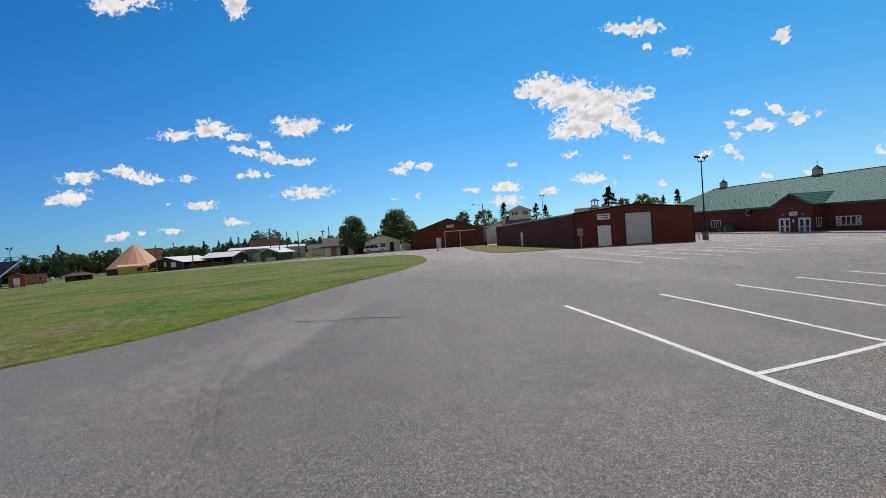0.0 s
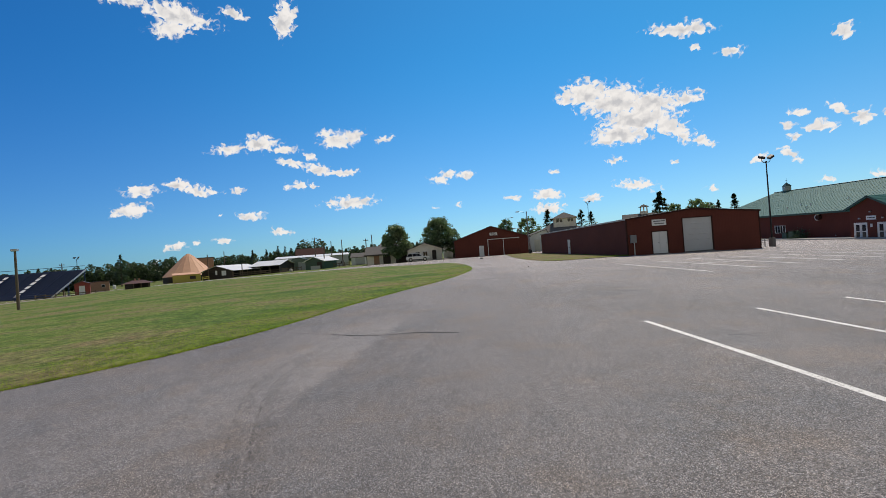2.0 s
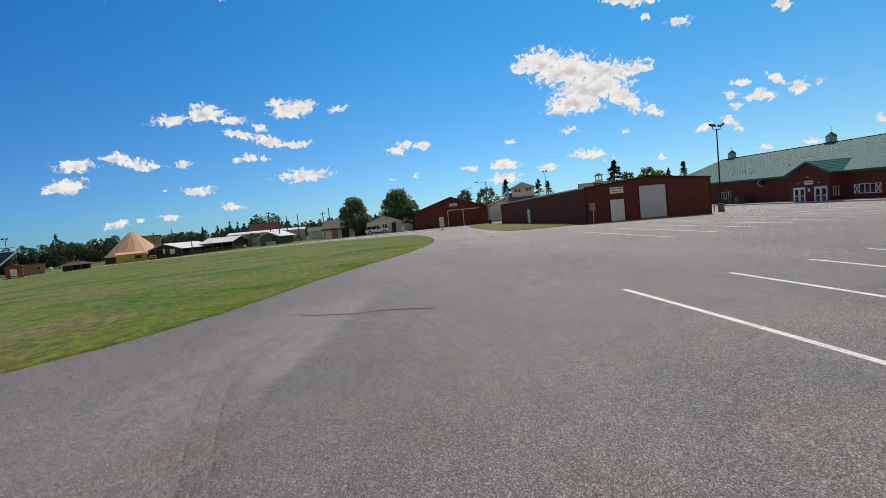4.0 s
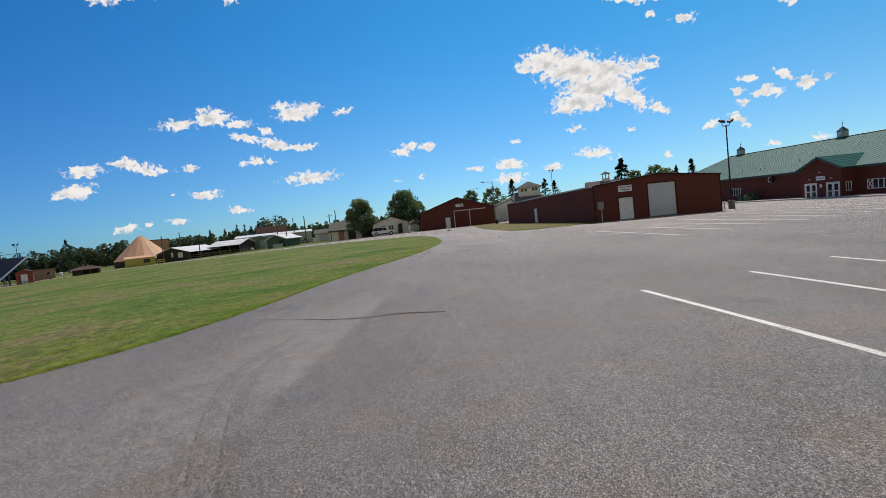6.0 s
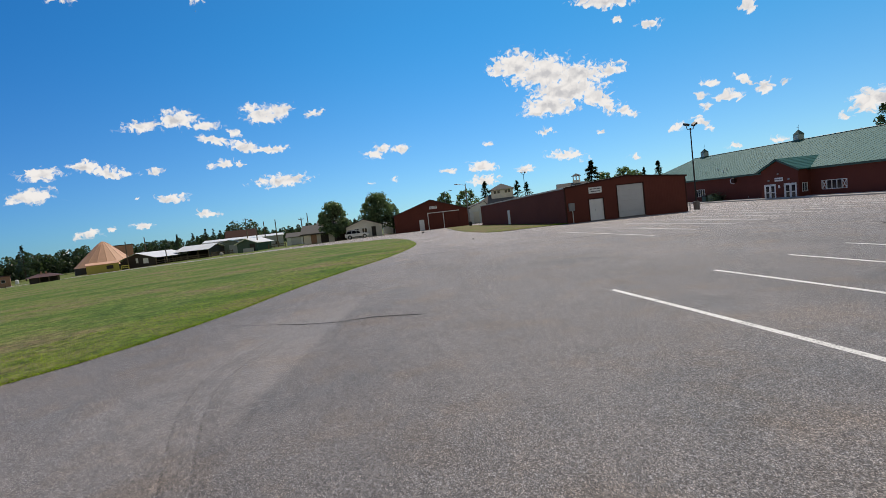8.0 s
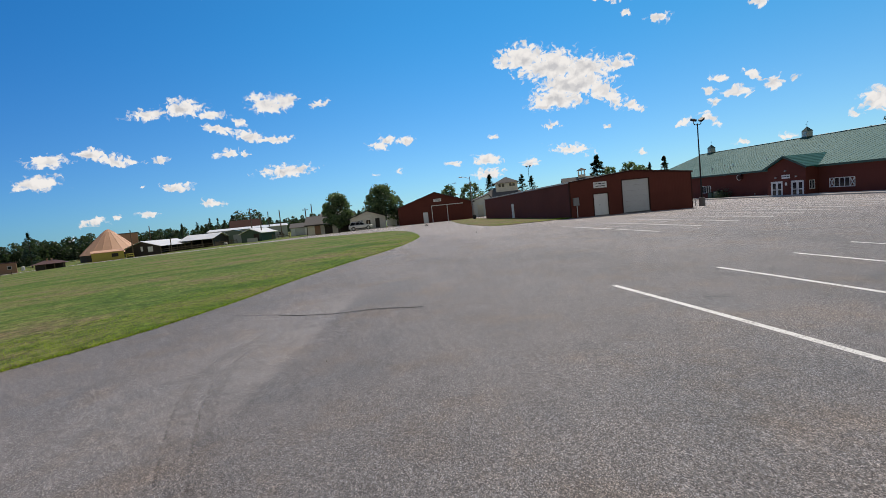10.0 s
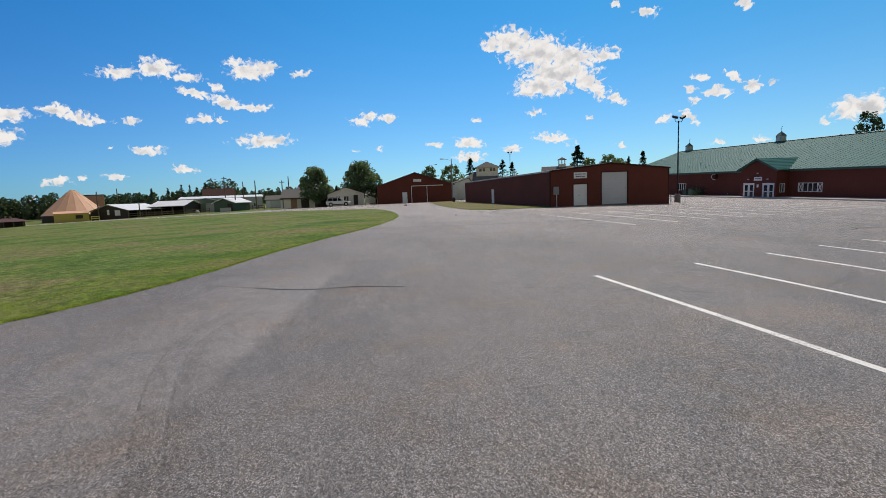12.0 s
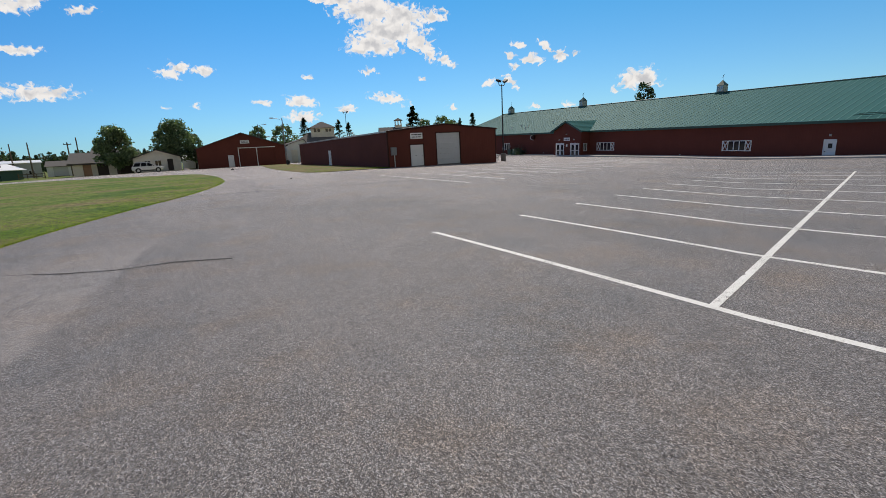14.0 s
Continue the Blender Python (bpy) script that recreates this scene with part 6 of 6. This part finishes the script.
def build_farm():
    fm = thing("farmhouse", 28.6, 116.5, -14, "pale two-storey farmhouse with a wide grey hipped roof", "farmhouse", z=-0.9)
    part("ground_storey", boxes((-2.6, 0, -1, 8.2, 9, 5.4)), M_GREY_WALL, fm)

    def hip(x0, y0, x1, y1, z0, z1, inset):
        bm = bmesh.new()
        ym = (y0 + y1) / 2
        q = [bm.verts.new(p) for p in ((x0, y0, z0), (x1, y0, z0), (x1, y1, z0), (x0, y1, z0), (x0 + inset, ym, z1), (x1 - inset, ym, z1))]
        for f in ((3, 2, 1, 0), (0, 1, 5, 4), (1, 2, 5), (2, 3, 4, 5), (3, 0, 4)):
            bm.faces.new([q[i] for i in f])
        return bm
    part("lower_roof", hip(-3.6, -0.8, 9.2, 9.8, 5.4, 8.1, 4.4), M_GREY_SHINGLE, fm)
    bm = bmesh.new()
    holes = [(1.9 + k * 0.85, 8.0, 2.5 + k * 0.85, 8.75) for k in range(2)] + [(4.6 + k * 0.75, 8.0, 5.2 + k * 0.75, 8.75) for k in range(2)]
    holed_wall(bm, 1.2, 6.6, 5.6, 8.95, 2.0, 2.2, holes)
    part("upper_wall", bm, M_SIDING, fm)
    part("upper_wall", boxes((1.2, 2.203, 5.6, 6.6, 7.0, 8.95)), M_SIDING, fm)
    for h in holes:
        part("window", boxes((h[0], 2.1, h[1], h[2], 2.15, h[3])), M_GLASS, fm)
    part("upper_roof", hip(0.7, 1.4, 7.1, 7.6, 8.95, 10.5, 3.0), M_GREY_SHINGLE, fm)
    sh = thing("white_outbuilding", 21.8, 107.0, 0, "white outbuilding with a grey lean roof", "outbuilding")
    gable_house(sh, 4.4, 6.0, 3.6, 1.1, M_WHITE, M_WHITE, M_GREY_SHINGLE, [(0.9, -1.0, 2.2, 2.6)], "y", 0.3, apex=0.85)
    part("door", boxes((0.92, 0.06, 0.02, 2.18, 0.1, 2.58)), M_SIDING, sh)
    tw = thing("barn_with_belvedere", 47.9, 117.9, -20, "pale barn roof with a small open belvedere", "barn", z=-0.55)
    gable_house(tw, 7.9, 8.0, 6.4, 2.0, M_SIDING, M_SIDING, M_GREY_SHINGLE, [], "x", 0.3)
    cu = sub("belvedere", tw)
    part("deck", boxes((4.0, 3.1, 8.2, 5.8, 4.9, 9.0)), M_SIDING, cu)
    for a in (4.15, 4.9, 5.65):
        for b in (3.25, 4.75):
            part("post", boxes((a - 0.07, b - 0.07, 9.0, a + 0.07, b + 0.07, 10.1)), M_SIDING, cu)
    bm = bmesh.new()
    q = [bm.verts.new(p) for p in ((3.7, 2.8, 10.1), (6.1, 2.8, 10.1), (6.1, 5.2, 10.1), (3.7, 5.2, 10.1), (4.9, 4.0, 10.8))]
    for f in ((3, 2, 1, 0), (0, 1, 4), (1, 2, 4), (2, 3, 4), (3, 0, 4)):
        bm.faces.new([q[i] for i in f])
    part("belvedere_roof", bm, M_GREY_SHINGLE, cu)


build_farm()


def build_hall_things():
    for i, (y, w, h) in enumerate(((72.9, 0.9, 1.15), (71.5, 1.1, 1.3))):
        b = thing("waste_bin", 54.2, y, -90, "dark green lidded waste bin against the hall", "bin", "bins")
        part("bin_body", soft_box(-w / 2, -0.4, 0.0, w / 2, 0.4, h - 0.12, 0.05), M_GREEN_TRIM, b)
        part("bin_lid", soft_box(-w / 2 - 0.04, -0.45, h - 0.12, w / 2 + 0.04, 0.45, h, 0.04), M_DARK_METAL, b)
        part("bin_wheel", tubes(((-w / 2 - 0.02, 0.36, 0.1), (w / 2 + 0.02, 0.36, 0.1), 0.1), n=10), M_TYRE, b)
    rng = random.Random(41)
    bush = thing("shrub", 53.9, 70.1, 0, "dark green shrub against the hall wall", "shrub")
    bm = bmesh.new()
    for _ in range(900):
        d = Vector((rng.gauss(0, 0.5), rng.gauss(0, 0.6), abs(rng.gauss(0.55, 0.4))))
        leaf(bm, d, 0.1, rng)
    part("foliage", bm, M_NEEDLE, bush)
    roller = thing("garden_roller", 17.0, 84.6, 20, "dark iron wheel leaning by the barn", "wheel")
    part("tyre", tubes(((-0.12, 0, 0.4), (0.12, 0, 0.4), 0.4), n=16), M_TYRE, roller)
    part("hub", tubes(((-0.15, 0, 0.4), (0.15, 0, 0.4), 0.16), n=10), M_DARK_METAL, roller)


build_hall_things()


# ---------------------------------------------------------------- small things on the lot
def build_toy_truck():
    t = thing("toy_truck", 7.0, 72.0, 6, "black radio-controlled pickup truck on the asphalt", "toy truck")

    def shell(rows, name, mat, owner, label=""):
        """Lofts cross-sections (y, half width, z low, z high)."""
        bm = bmesh.new()
        rings = [[bm.verts.new(p) for p in ((-w, y, lo), (w, y, lo), (w * 0.9, y, hi), (-w * 0.9, y, hi))] for y, w, lo, hi in rows]
        for a, b in zip(rings, rings[1:]):
            for i in range(4):
                bm.faces.new((a[i], a[(i + 1) % 4], b[(i + 1) % 4], b[i]))
        bm.faces.new(rings[0][::-1]), bm.faces.new(rings[-1])
        bmesh.ops.recalc_face_normals(bm, faces=bm.faces[:])
        bmesh.ops.bevel(bm, geom=bm.edges[:], offset=0.006, segments=1, affect="EDGES")
        return part(name, bm, mat, owner, label)
    shell([(-0.27, 0.11, 0.075, 0.125), (-0.2, 0.125, 0.065, 0.135), (0.05, 0.12, 0.065, 0.135), (0.2, 0.125, 0.065, 0.13), (0.27, 0.1, 0.075, 0.11)], "body", M_BLACK, t)
    shell([(-0.05, 0.095, 0.134, 0.15), (-0.02, 0.095, 0.134, 0.195), (0.08, 0.09, 0.134, 0.2), (0.15, 0.095, 0.13, 0.14)], "cab", M_BLACK, t)
    part("windscreen", boxes((-0.07, 0.1, 0.15, 0.07, 0.106, 0.18)), M_GLASS, t)
    for i in range(9):
        part("bed_slat", boxes((-0.088 + i * 0.02, -0.24, 0.136, -0.078 + i * 0.02, -0.06, 0.141)), M_DARK_METAL, t)
    for s in (-1, 1):
        part("bed_rail", tubes(((s * 0.1, -0.25, 0.14), (s * 0.095, -0.04, 0.185), 0.006), n=6), M_BLACK, t)
        part("fender", soft_box(s * 0.118 - 0.02, -0.24, 0.1, s * 0.118 + 0.02, -0.1, 0.13, 0.01), M_BLACK, t)
        part("lamp", soft_box(s * 0.075 - 0.015, 0.262, 0.085, s * 0.075 + 0.015, 0.275, 0.1, 0.003, 1), M_ORANGE, t)
    part("rear_bumper", soft_box(-0.11, -0.3, 0.06, 0.11, -0.27, 0.085, 0.006, 1), M_BLACK, t)
    part("rear_plate", boxes((-0.02, -0.305, 0.07, 0.02, -0.301, 0.082)), M_SIGN, t)
    part("light_bar", soft_box(-0.08, 0.0, 0.2, 0.08, 0.02, 0.215, 0.004, 1), M_DARK_METAL, t)
    for x in (-0.125, 0.125):
        for y in (-0.17, 0.17):
            wh = sub("wheel", t)
            part("tyre", tubes(((x - 0.03, y, 0.055), (x + 0.03, y, 0.055), 0.055), n=18), M_TYRE, wh)
            part("rim", tubes(((x - 0.032, y, 0.055), (x + 0.032, y, 0.055), 0.03), n=10), M_GREY_METAL, wh)


build_toy_truck()


def build_litter():
    rng = random.Random(9)
    for x, y, s in ((6.8, 36.6, 0.06), (2.9, 22.5, 0.018), (5.4, 17.2, 0.015), (7.6, 27.0, 0.02), (1.2, 14.5, 0.01), (-1.4, 8.2, 0.012), (9.2, 20.5, 0.018)):
        bm = bmesh.new()
        bmesh.ops.create_icosphere(bm, subdivisions=2, radius=s)
        for v in bm.verts:
            v.co *= 1 + 0.35 * noise.noise(v.co / s * 1.3 + Vector((x, y, 0)))
            v.co.z = v.co.z * 0.7 + s * 0.5
        ob = new("pebble", mesh_from("pebble", bm, M_STONE if s > 0.05 else M_CONCRETE))
        ob.location = (x, y, ground_z(x, y))
        tagged(ob, "loose stone lying on the asphalt", "pebble", "loose stones")


build_litter()
